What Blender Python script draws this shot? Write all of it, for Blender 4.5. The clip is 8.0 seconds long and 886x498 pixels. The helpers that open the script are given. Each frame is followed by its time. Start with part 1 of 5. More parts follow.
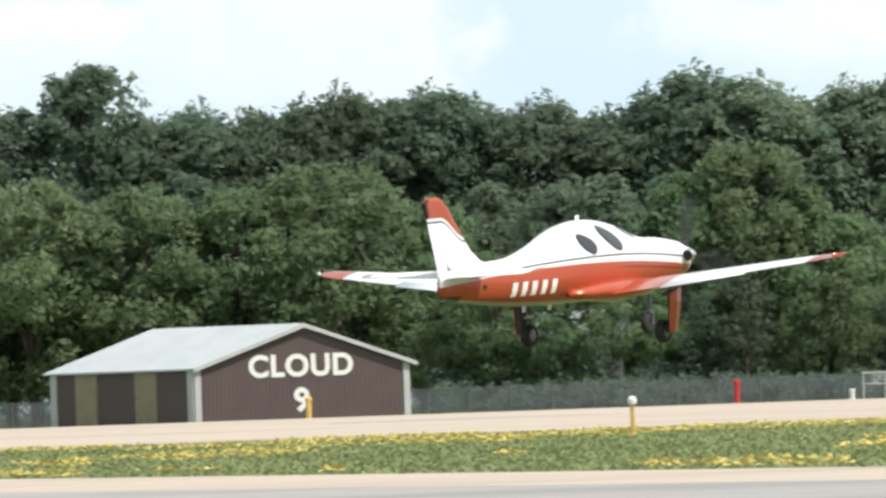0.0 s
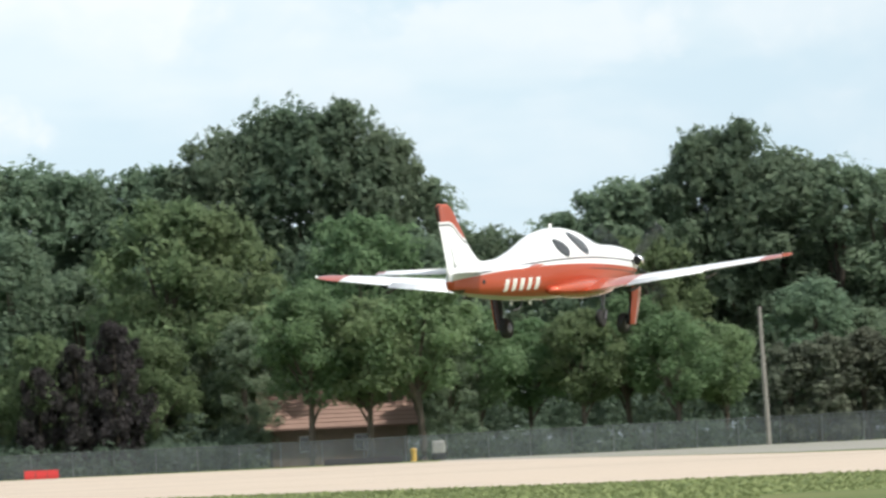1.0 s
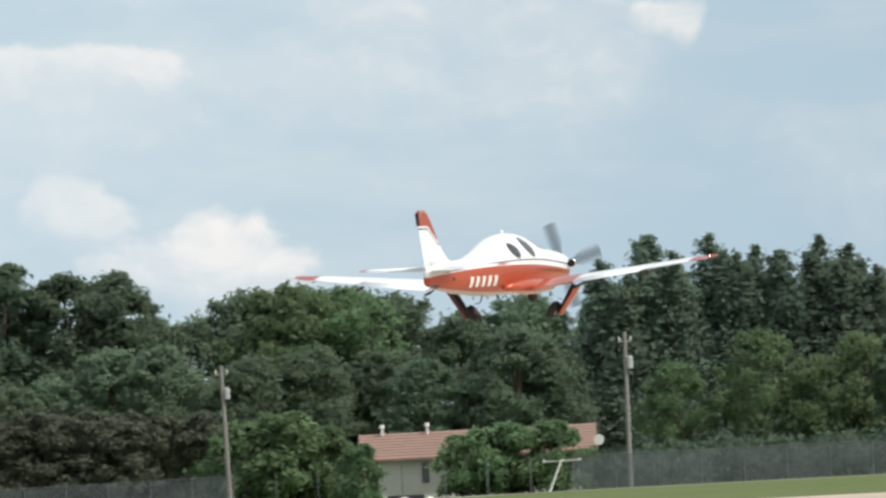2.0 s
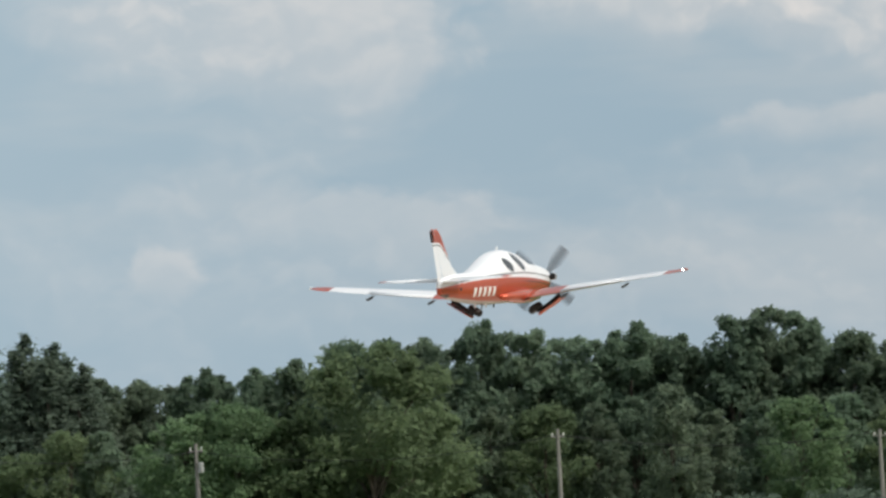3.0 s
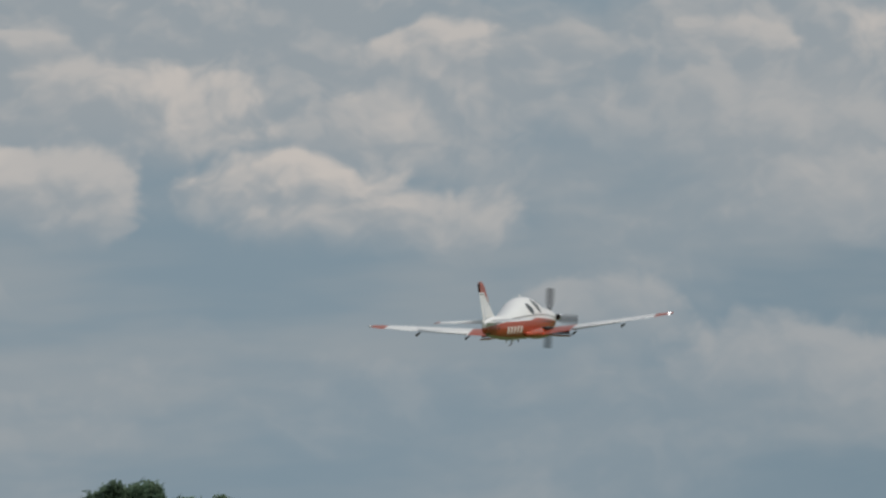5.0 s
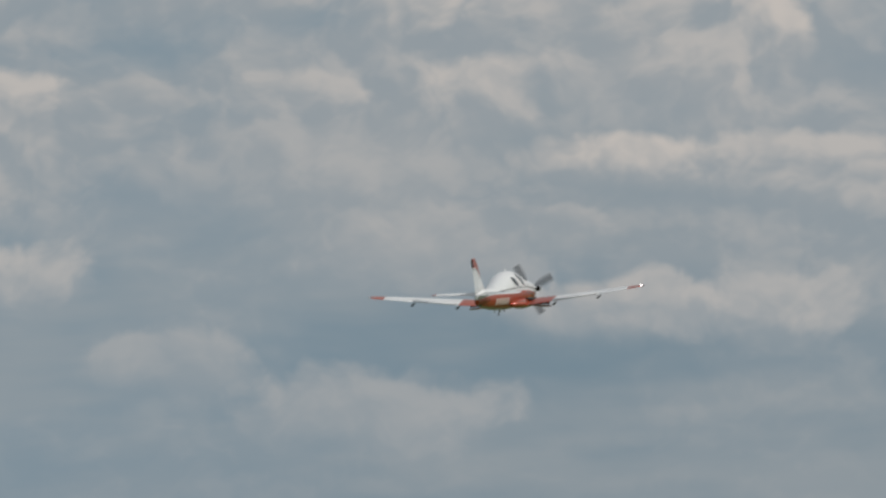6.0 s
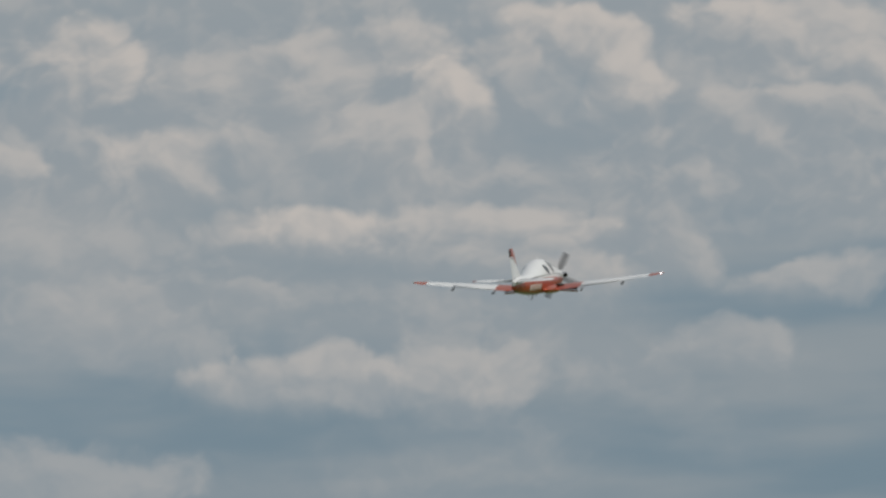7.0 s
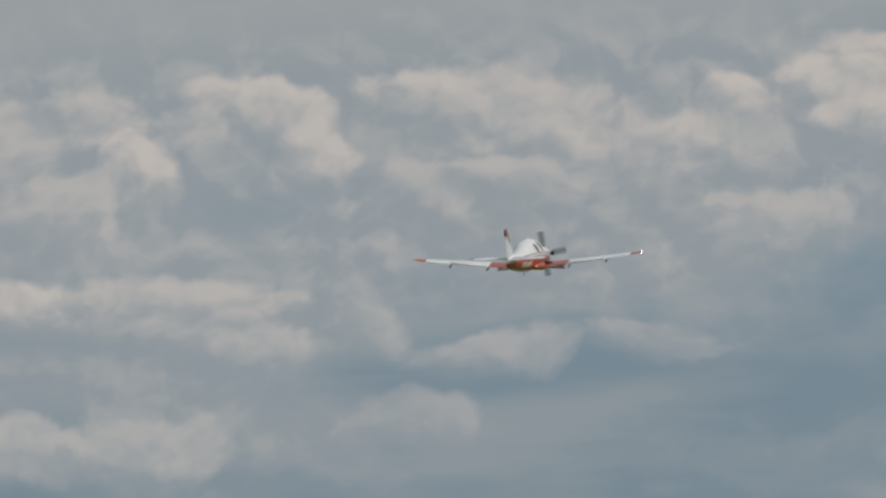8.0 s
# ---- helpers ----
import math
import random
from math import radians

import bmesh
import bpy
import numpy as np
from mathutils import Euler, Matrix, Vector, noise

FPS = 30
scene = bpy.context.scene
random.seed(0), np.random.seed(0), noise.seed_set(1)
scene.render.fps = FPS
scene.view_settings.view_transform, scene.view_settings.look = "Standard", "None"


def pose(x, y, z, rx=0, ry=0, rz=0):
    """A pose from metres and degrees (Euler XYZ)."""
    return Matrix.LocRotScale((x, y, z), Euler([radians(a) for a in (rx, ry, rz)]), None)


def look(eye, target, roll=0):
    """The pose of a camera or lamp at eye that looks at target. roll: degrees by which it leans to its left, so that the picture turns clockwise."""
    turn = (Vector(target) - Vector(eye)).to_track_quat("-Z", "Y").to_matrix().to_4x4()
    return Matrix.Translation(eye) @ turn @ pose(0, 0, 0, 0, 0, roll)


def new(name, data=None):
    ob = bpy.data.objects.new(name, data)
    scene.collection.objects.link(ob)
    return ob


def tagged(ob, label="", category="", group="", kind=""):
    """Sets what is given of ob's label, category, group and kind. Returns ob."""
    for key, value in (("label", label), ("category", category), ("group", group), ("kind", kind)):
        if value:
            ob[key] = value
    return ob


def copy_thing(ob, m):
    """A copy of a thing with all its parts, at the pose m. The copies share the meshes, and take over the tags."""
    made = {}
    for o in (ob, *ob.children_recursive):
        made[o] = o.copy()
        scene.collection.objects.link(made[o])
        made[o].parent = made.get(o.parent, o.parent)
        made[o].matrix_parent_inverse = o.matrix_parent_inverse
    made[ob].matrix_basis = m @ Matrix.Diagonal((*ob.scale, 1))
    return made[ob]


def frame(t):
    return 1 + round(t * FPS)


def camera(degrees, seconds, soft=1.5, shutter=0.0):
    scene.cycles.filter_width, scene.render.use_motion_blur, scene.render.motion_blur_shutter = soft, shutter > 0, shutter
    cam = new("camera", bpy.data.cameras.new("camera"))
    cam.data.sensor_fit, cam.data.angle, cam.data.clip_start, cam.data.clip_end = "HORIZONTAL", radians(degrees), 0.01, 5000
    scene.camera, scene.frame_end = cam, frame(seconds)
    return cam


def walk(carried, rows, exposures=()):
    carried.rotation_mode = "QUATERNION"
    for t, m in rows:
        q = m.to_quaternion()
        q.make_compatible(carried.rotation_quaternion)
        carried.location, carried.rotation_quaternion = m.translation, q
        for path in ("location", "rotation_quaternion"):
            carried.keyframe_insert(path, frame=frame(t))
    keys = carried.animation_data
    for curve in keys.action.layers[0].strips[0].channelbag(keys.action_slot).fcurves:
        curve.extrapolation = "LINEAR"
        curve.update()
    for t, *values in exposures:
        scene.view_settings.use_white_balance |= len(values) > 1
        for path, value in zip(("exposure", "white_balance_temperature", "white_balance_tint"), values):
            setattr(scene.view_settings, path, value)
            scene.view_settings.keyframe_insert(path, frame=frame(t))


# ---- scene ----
# A light turboprop takes off from an airfield and climbs away; the camera stands beside the runway and pans with a long lens.
cam = camera(3.327, 8.0, soft=2.7, shutter=0.05)

EYE = (0.0, 0.0, 1.0)
# seconds, heading to the right of +Y, tilt upwards, lean to the right, all in degrees
AIM = [
    (0.0, 0.000, 0.564, 2.0), (0.5, 2.635, 0.668, 2.4), (1.0, 4.946, 0.739, 2.7), (1.5, 7.000, 0.804, 2.9),
    (2.0, 8.897, 0.878, 3.0), (2.2, 9.588, 0.916, 3.0), (3.3, 12.551, 1.184, 3.0), (3.5, 12.957, 1.255, 3.0),
    (4.0, 14.290, 1.410, 2.9), (4.5, 15.190, 1.524, 2.8), (6.0, 17.638, 1.721, 2.8), (6.5, 18.298, 1.827, 2.8),
    (7.0, 18.849, 1.941, 2.8), (7.5, 19.400, 2.044, 2.8), (8.0, 20.042, 2.158, 2.8),
]
walk(cam, [(t, pose(*EYE, 90 + up, 0, -turn) @ pose(0, 0, 0, 0, 0, -lean)) for t, turn, up, lean in AIM],
     exposures=[(0.0, 0.30), (0.5, 0.30), (1.0, 0.25), (1.5, 0.12), (2.0, -0.02), (3.3, -0.42), (4.0, -0.7), (4.5, -0.88), (6.0, -1.0), (8.0, -1.05)])


# ---- node helpers ----
def nodes_of(owner):
    owner.use_nodes = True
    tree = owner.node_tree
    tree.nodes.clear()
    return tree


def math_node(tree, op, a, b=None, c=None, clamp=False):
    n = tree.nodes.new("ShaderNodeMath")
    n.operation, n.use_clamp = op, clamp
    for i, v in enumerate((a, b, c)):
        if v is None:
            continue
        if isinstance(v, (int, float)):
            n.inputs[i].default_value = v
        else:
            tree.links.new(v, n.inputs[i])
    return n.outputs[0]


def smooth(tree, value, lo, hi, out_lo=0.0, out_hi=1.0):
    n = tree.nodes.new("ShaderNodeMapRange")
    n.interpolation_type, n.clamp = "SMOOTHSTEP", False
    tree.links.new(value, n.inputs[0])
    for i, v in enumerate((lo, hi, out_lo, out_hi)):
        n.inputs[i + 1].default_value = v
    return n.outputs[0]


def mix_rgb(tree, fac, a, b, blend="MIX"):
    n = tree.nodes.new("ShaderNodeMix")
    n.data_type, n.blend_type = "RGBA", blend
    for socket, v in ((n.inputs[0], fac), (n.inputs[6], a), (n.inputs[7], b)):
        if isinstance(v, (int, float)):
            socket.default_value = v
        elif isinstance(v, tuple):
            socket.default_value = (*v, 1)
        else:
            tree.links.new(v, socket)
    return n.outputs[2]


def noise_node(tree, vector, scale, detail=4.0, rough=0.55, distort=0.0):
    n = tree.nodes.new("ShaderNodeTexNoise")
    n.inputs["Scale"].default_value, n.inputs["Detail"].default_value = scale, detail
    n.inputs["Roughness"].default_value, n.inputs["Distortion"].default_value = rough, distort
    if vector is not None:
        tree.links.new(vector, n.inputs["Vector"])
    return n.outputs["Fac"]


def combine(tree, x, y, z=0.0):
    n = tree.nodes.new("ShaderNodeCombineXYZ")
    for i, v in enumerate((x, y, z)):
        if isinstance(v, (int, float)):
            n.inputs[i].default_value = v
        else:
            tree.links.new(v, n.inputs[i])
    return n.outputs[0]


# ---- world: hazy summer sky with broken cumulus, and the sun ----
SUN_TURN, SUN_UP = 122.0, 54.0


# cloud heads, back to front: turn, elevation, half width, half height in degrees, and how sunlit
CLOUDS_LOW = [(7.5, 1.61, 0.4, 0.09, 0.6), (7.54, 1.06, 0.17, 0.12, 0.5), (8.1, 0.92, 0.16, 0.14, 0.75), (7.99, 0.8, 0.3, 0.16, 0.6),
              (9.74, 1.69, 0.12, 0.09, 0.6), (5.23, 1.53, 0.48, 0.19, 0.3), (2.06, 1.27, 0.95, 0.19, 0.5), (2.82, 1.26, 0.24, 0.21, 0.5),
              (-0.68, 1.29, 0.66, 0.27, 0.5), (1.44, 1.3, 0.53, 0.16, 0.5), (-1.51, 1.43, 0.24, 0.16, 0.6), (3.64, 1.65, 0.4, 0.16, 0.5),
              (10.84, 1, 0.13, 0.11, 0.25), (7, 1.55, 0.25, 0.1, 0.3)]
CLOUDS_MID = [(11.49, 1.84, 0.42, 0.23, 0.25), (12.6, 2, 0.4, 0.19, 0.5), (13.24, 2.01, 0.51, 0.25, 0.75), (13.54, 2.03, 0.19, 0.15, 0.9),
              (12.74, 2.12, 0.17, 0.1, 0.7), (13.83, 1.85, 0.25, 0.17, 0.35), (13.64, 1.46, 0.55, 0.1, 0.2), (11.54, 1.16, 0.42, 0.15, 0.15),
              (13.75, 2.32, 0.23, 0.11, 0.6), (15.02, 2.16, 0.32, 0.16, 0.5), (14.62, 2.25, 0.13, 0.11, 0.5), (15.8, 2.08, 0.17, 0.13, 0.5),
              (13.29, 1.93, 0.53, 0.17, 0.45), (12.83, 2.06, 0.38, 0.18, 0.55), (14.22, 1.97, 0.19, 0.17, 0.65), (14.56, 1.82, 0.25, 0.18, 0.45)]
CLOUDS_BANK = [(13.69, 2.39, 0.28, 0.21, 0.75), (14.06, 2.39, 0.19, 0.11, 0.55), (14.46, 2.42, 0.16, 0.07, 0.5), (14.62, 2.23, 0.17, 0.14, 0.5),
               (15.02, 2.15, 0.29, 0.16, 0.7), (14.21, 1.98, 0.18, 0.16, 0.65), (14.58, 1.83, 0.24, 0.18, 0.5), (13.84, 1.85, 0.3, 0.18, 0.5),
               (16.01, 2.29, 0.29, 0.13, 0.65), (15.74, 2.09, 0.14, 0.11, 0.55), (15.78, 1.69, 0.42, 0.13, 0.55), (15.41, 1.81, 0.35, 0.14, 0.75),
               (16.51, 1.33, 0.19, 0.1, 0.3)]
CLOUDS_GREY = [(15.73, 2.1, 0.13, 0.1, 0.4), (16.53, 2.33, 0.14, 0.08, 0.4), (15.9, 1.66, 0.3, 0.14, 0.45), (16.02, 2.38, 0.2, 0.16, 0.7),
               (17.12, 1.94, 0.55, 0.23, 0.3), (17.58, 1.73, 0.21, 0.15, 0.35), (16.56, 1.31, 0.28, 0.13, 0.3), (17.34, 1.1, 0.42, 0.17, 0.25)]
CLOUDS_FAR = [(16.81, 2.75, 0.28, 0.14, 0.5), (18.11, 2.54, 0.36, 0.2, 0.5), (17.5, 2.65, 0.23, 0.19, 0.7), (18.37, 2.61, 0.19, 0.17, 0.55),
              (17.12, 2.31, 0.18, 0.1, 0.55), (17.8, 2.28, 0.18, 0.13, 0.65), (18.46, 2.27, 0.33, 0.17, 0.5), (17.64, 1.61, 0.38, 0.13, 0.25),
              (18.3, 2.02, 0.33, 0.1, 0.75), (18.12, 1.8, 0.14, 0.07, 0.35), (18.27, 1.43, 0.37, 0.11, 0.5), (17.4, 1.11, 0.36, 0.13, 0.2)]
CLOUDS_TOWER = [(18.72, 2.63, 0.21, 0.16, 0.6), (20.31, 2.59, 0.32, 0.19, 0.65), (19.97, 2.69, 0.23, 0.13, 0.7), (19.34, 2.67, 0.24, 0.11, 0.75),
                (19.12, 2.63, 0.11, 0.09, 0.6), (18.88, 2.45, 0.16, 0.18, 0.75), (18.55, 2.3, 0.23, 0.15, 0.5), (19.58, 2.49, 0.12, 0.16, 0.7),
                (19.96, 2.36, 0.14, 0.11, 0.5), (20.3, 2.38, 0.23, 0.09, 0.55), (21.68, 2.81, 0.16, 0.1, 0.75), (21.13, 2.45, 0.23, 0.15, 0.5),
                (21.18, 2.65, 0.13, 0.09, 0.9), (21.55, 2.67, 0.24, 0.13, 0.75)]
CLOUDS_END = [(21.62, 2.55, 0.18, 0.11, 0.7), (20.71, 2.46, 0.21, 0.13, 0.7), (20.89, 2.49, 0.15, 0.11, 0.65), (21.18, 2.19, 0.18, 0.13, 0.55),
              (21.4, 2.2, 0.16, 0.11, 0.5), (18.9, 1.95, 0.39, 0.13, 0.6), (19.36, 1.95, 0.13, 0.07, 0.6), (19.25, 1.82, 0.23, 0.11, 0.5),
              (19.72, 1.86, 0.16, 0.09, 0.4), (20.22, 1.73, 0.24, 0.09, 0.45), (19.87, 1.51, 0.21, 0.11, 0.35), (18.85, 1.43, 0.3, 0.13, 0.5),
              (18.47, 1.47, 0.16, 0.11, 0.5), (20.8, 1.76, 0.19, 0.07, 0.3)]


def build_sky():
    world = bpy.data.worlds.new("sky")
    scene.world = world
    tree = nodes_of(world)
    coord = tree.nodes.new("ShaderNodeTexCoord")
    split = tree.nodes.new("ShaderNodeSeparateXYZ")
    tree.links.new(coord.outputs["Generated"], split.inputs[0])
    x, y, z = split.outputs
    turn = math_node(tree, "MULTIPLY", math_node(tree, "ARCTAN2", x, y), 57.2958)
    up = math_node(tree, "MULTIPLY", math_node(tree, "ARCSINE", z), 57.2958)

    nishita = tree.nodes.new("ShaderNodeTexSky")
    nishita.sky_type, nishita.sun_disc = "NISHITA", False
    nishita.sun_elevation, nishita.sun_rotation = radians(SUN_UP), radians(SUN_TURN)
    nishita.dust_density = 2.0
    clear = mix_rgb(tree, 1.0, nishita.outputs[0], (0.1, 0.1, 0.1), "MULTIPLY")

    # thin haze near the horizon, brighter over the field and greyer along the runway
    along = smooth(tree, turn, 3.0, 14.5)
    haze = mix_rgb(tree, along, (0.64, 0.79, 0.88), (0.42, 0.57, 0.685))
    low = smooth(tree, up, 4.0, 25.0, 0.92, 0.15)
    sky = mix_rgb(tree, low, clear, haze)

    # a dark rain-blue layer under the far cloud bank
    under = math_node(tree, "MULTIPLY", smooth(tree, turn, 15.5, 18.5), smooth(tree, up, 1.3, 2.3, 0.24, 0.0))
    sky = mix_rgb(tree, under, sky, (0.20, 0.33, 0.42))
    # slow streaks in the haze
    streak = noise_node(tree, combine(tree, turn, math_node(tree, "MULTIPLY", up, 4.5), 1.3), 0.45, 4.0, 0.55)
    sky = mix_rgb(tree, smooth(tree, streak, 0.42, 0.68, 0.0, 0.55), sky, mix_rgb(tree, along, (0.76, 0.84, 0.87), (0.66, 0.70, 0.72)))

    # billows that all the clouds share: cells within cells, and their slope towards the sun
    def vec(op, a, b, c=None):
        n = tree.nodes.new("ShaderNodeVectorMath")
        n.operation = op
        for i, v in enumerate((a, b, c)):
            if isinstance(v, tuple):
                n.inputs[i].default_value = v
            elif v is not None:
                tree.links.new(v, n.inputs[i])
        return n.outputs["Value"] if op in ("LENGTH", "DOT_PRODUCT") else n.outputs[0]

    def warp(at, z, scale, amount):
        n = tree.nodes.new("ShaderNodeTexNoise")
        n.inputs["Scale"].default_value, n.inputs["Detail"].default_value, n.inputs["Roughness"].default_value = scale, 3.5, 0.55
        tree.links.new(vec("ADD", at, (0, 0, z)), n.inputs["Vector"])
        return vec("MULTIPLY_ADD", vec("SUBTRACT", n.outputs["Color"], (0.5, 0.5, 0.5)), (amount, amount * 0.8, 0), at)

    def billow(at):
        vor = tree.nodes.new("ShaderNodeTexVoronoi")
        vor.feature, vor.normalize = "SMOOTH_F1", True
        vor.inputs["Scale"].default_value, vor.inputs["Detail"].default_value = 3.2, 3.0
        vor.inputs["Roughness"].default_value, vor.inputs["Smoothness"].default_value = 0.55, 0.35
        tree.links.new(vec("MULTIPLY", at, (1.0, 1.35, 0)), vor.inputs["Vector"])
        return math_node(tree, "SUBTRACT", 0.42, vor.outputs["Distance"])

    at = warp(warp(combine(tree, turn, up, 0.0), 5.0, 1.7, 0.34), 11.0, 6.0, 0.08)
    puff = billow(at)
    slope = math_node(tree, "SUBTRACT", puff, billow(vec("ADD", at, (0.045, 0.06, 0))))

    # uneven grey-blue layer behind the heads
    broad = noise_node(tree, vec("MULTIPLY", at, (0.8, 1.7, 0)), 0.95, 4.0, 0.5)
    shade = mix_rgb(tree, along, (0.77, 0.84, 0.88), (0.595, 0.662, 0.71))
    sunny = mix_rgb(tree, along, (0.86, 0.88, 0.885), (1.06, 0.985, 0.92))
    bank = math_node(tree, "MULTIPLY", smooth(tree, turn, 11.5, 16.0), smooth(tree, up, 1.7, 2.25))
    layer = math_node(tree, "MULTIPLY", smooth(tree, math_node(tree, "MULTIPLY_ADD", bank, 0.16, broad), 0.40, 0.66), smooth(tree, up, 0.7, 2.2, 0.25, 0.85))
    seen = mix_rgb(tree, layer, sky, mix_rgb(tree, smooth(tree, slope, -0.08, 0.2, 0.0, 0.55), shade, sunny))

    # each head: a frayed dome, crisp and sunlit towards the upper right, fading out at its base
    frayed = math_node(tree, "MULTIPLY", puff, 1.45)
    relief = math_node(tree, "MULTIPLY", slope, 4.6)
    def sky_with(clouds):
        stack = (0.0, 0.0, 0.0)
        for u0, v0, a, b, bright in clouds:
            a, b = a * 1.26, b * 1.22
            p = vec("MULTIPLY_ADD", at, (1 / a, 1 / b, 0), (-u0 / a, -v0 / b, 0))
            rim = math_node(tree, "SUBTRACT", vec("LENGTH", p, None), frayed)
            sunward = vec("DOT_PRODUCT", p, (0.42, 0.9, 0))
            cover = math_node(tree, "MULTIPLY", smooth(tree, rim, 1.0, 0.60, 0.0, min(1.0, 0.45 + bright * 0.7)), smooth(tree, sunward, -0.85, 0.15))
            lit = smooth(tree, math_node(tree, "ADD", sunward, relief), -0.75, 1.1, 0.0, min(1.0, bright * 1.33))
            rest = math_node(tree, "SUBTRACT", 1.0, cover)
            stack = vec("MULTIPLY_ADD", stack, combine(tree, rest, rest), combine(tree, math_node(tree, "MULTIPLY", cover, lit), cover))
        amounts = tree.nodes.new("ShaderNodeSeparateXYZ")
        tree.links.new(stack, amounts.inputs[0])
        total = math_node(tree, "MAXIMUM", amounts.outputs[1], 0.001)
        heads = mix_rgb(tree, math_node(tree, "DIVIDE", amounts.outputs[0], total), shade, sunny)
        veil = math_node(tree, "MULTIPLY", smooth(tree, up, 2.78, 3.12, 0.0, 0.85), smooth(tree, turn, 16.5, 18.5))
        back = tree.nodes.new("ShaderNodeBackground")
        tree.links.new(mix_rgb(tree, veil, mix_rgb(tree, amounts.outputs[1], seen, heads), (0.66, 0.71, 0.73)), back.inputs[0])
        back.inputs[1].default_value = 1.0
        return back.outputs[0]

    both = tree.nodes.new("ShaderNodeMixShader")
    tree.links.new(smooth(tree, turn, 16.0, 16.6), both.inputs[0])
    tree.links.new(sky_with(CLOUDS_LOW + CLOUDS_MID + CLOUDS_BANK), both.inputs[1])
    tree.links.new(sky_with(CLOUDS_GREY + CLOUDS_FAR + CLOUDS_TOWER + CLOUDS_END), both.inputs[2])
    out = tree.nodes.new("ShaderNodeOutputWorld")
    tree.links.new(both.outputs[0], out.inputs[0])


def build_sun():
    lamp = bpy.data.lights.new("sun", "SUN")
    lamp.energy, lamp.angle, lamp.color = 4.2, radians(1.5), (1.0, 0.975, 0.935)
    sun = new("sun", lamp)
    a, e = radians(SUN_TURN), radians(SUN_UP)
    way = Vector((math.sin(a) * math.cos(e), math.cos(a) * math.cos(e), math.sin(e)))
    sun.matrix_world = look(way * 100, (0, 0, 0))


build_sky()
build_sun()


# ---- materials ----
def material(name, colour, rough=0.6, metal=0.0, colour2=None, scale=3.0, bump=0.0, coat=0.0, spread=0.5, objects=0.0, stretch=(1, 1, 1)):
    """A surface with colour mottled towards colour2 at two scales, fine relief, and some change from object to object."""
    mat = bpy.data.materials.new(name)
    tree = nodes_of(mat)
    out = tree.nodes.new("ShaderNodeOutputMaterial")
    bsdf = tree.nodes.new("ShaderNodeBsdfPrincipled")
    tree.links.new(bsdf.outputs[0], out.inputs[0])
    bsdf.inputs["Roughness"].default_value, bsdf.inputs["Metallic"].default_value = rough, metal
    bsdf.inputs["Coat Weight"].default_value = coat
    bsdf.inputs["Coat Roughness"].default_value = 0.06
    coord = tree.nodes.new("ShaderNodeTexCoord")
    mapping = tree.nodes.new("ShaderNodeMapping")
    mapping.inputs["Scale"].default_value = stretch
    tree.links.new(coord.outputs["Object"], mapping.inputs[0])
    col2 = colour2 or tuple(c * 0.8 for c in colour)
    coarse = noise_node(tree, mapping.outputs[0], scale, 4.0)
    fine = noise_node(tree, mapping.outputs[0], scale * 9, 3.0)
    fac = smooth(tree, math_node(tree, "ADD", math_node(tree, "MULTIPLY", coarse, 0.65), math_node(tree, "MULTIPLY", fine, 0.35)), 0.5 - spread / 2, 0.5 + spread / 2)
    col = mix_rgb(tree, fac, colour, col2)
    if objects:
        info = tree.nodes.new("ShaderNodeObjectInfo")
        vary = smooth(tree, info.outputs["Random"], 0.0, 1.0, 1 - objects, 1 + objects)
        col = mix_rgb(tree, 1.0, col, combine(tree, vary, vary, vary), "MULTIPLY")
    tree.links.new(col, bsdf.inputs["Base Color"])
    if bump:
        b = tree.nodes.new("ShaderNodeBump")
        b.inputs["Strength"].default_value, b.inputs["Distance"].default_value = bump, 0.02
        tree.links.new(fine, b.inputs["Height"])
        tree.links.new(b.outputs[0], bsdf.inputs["Normal"])
    return mat


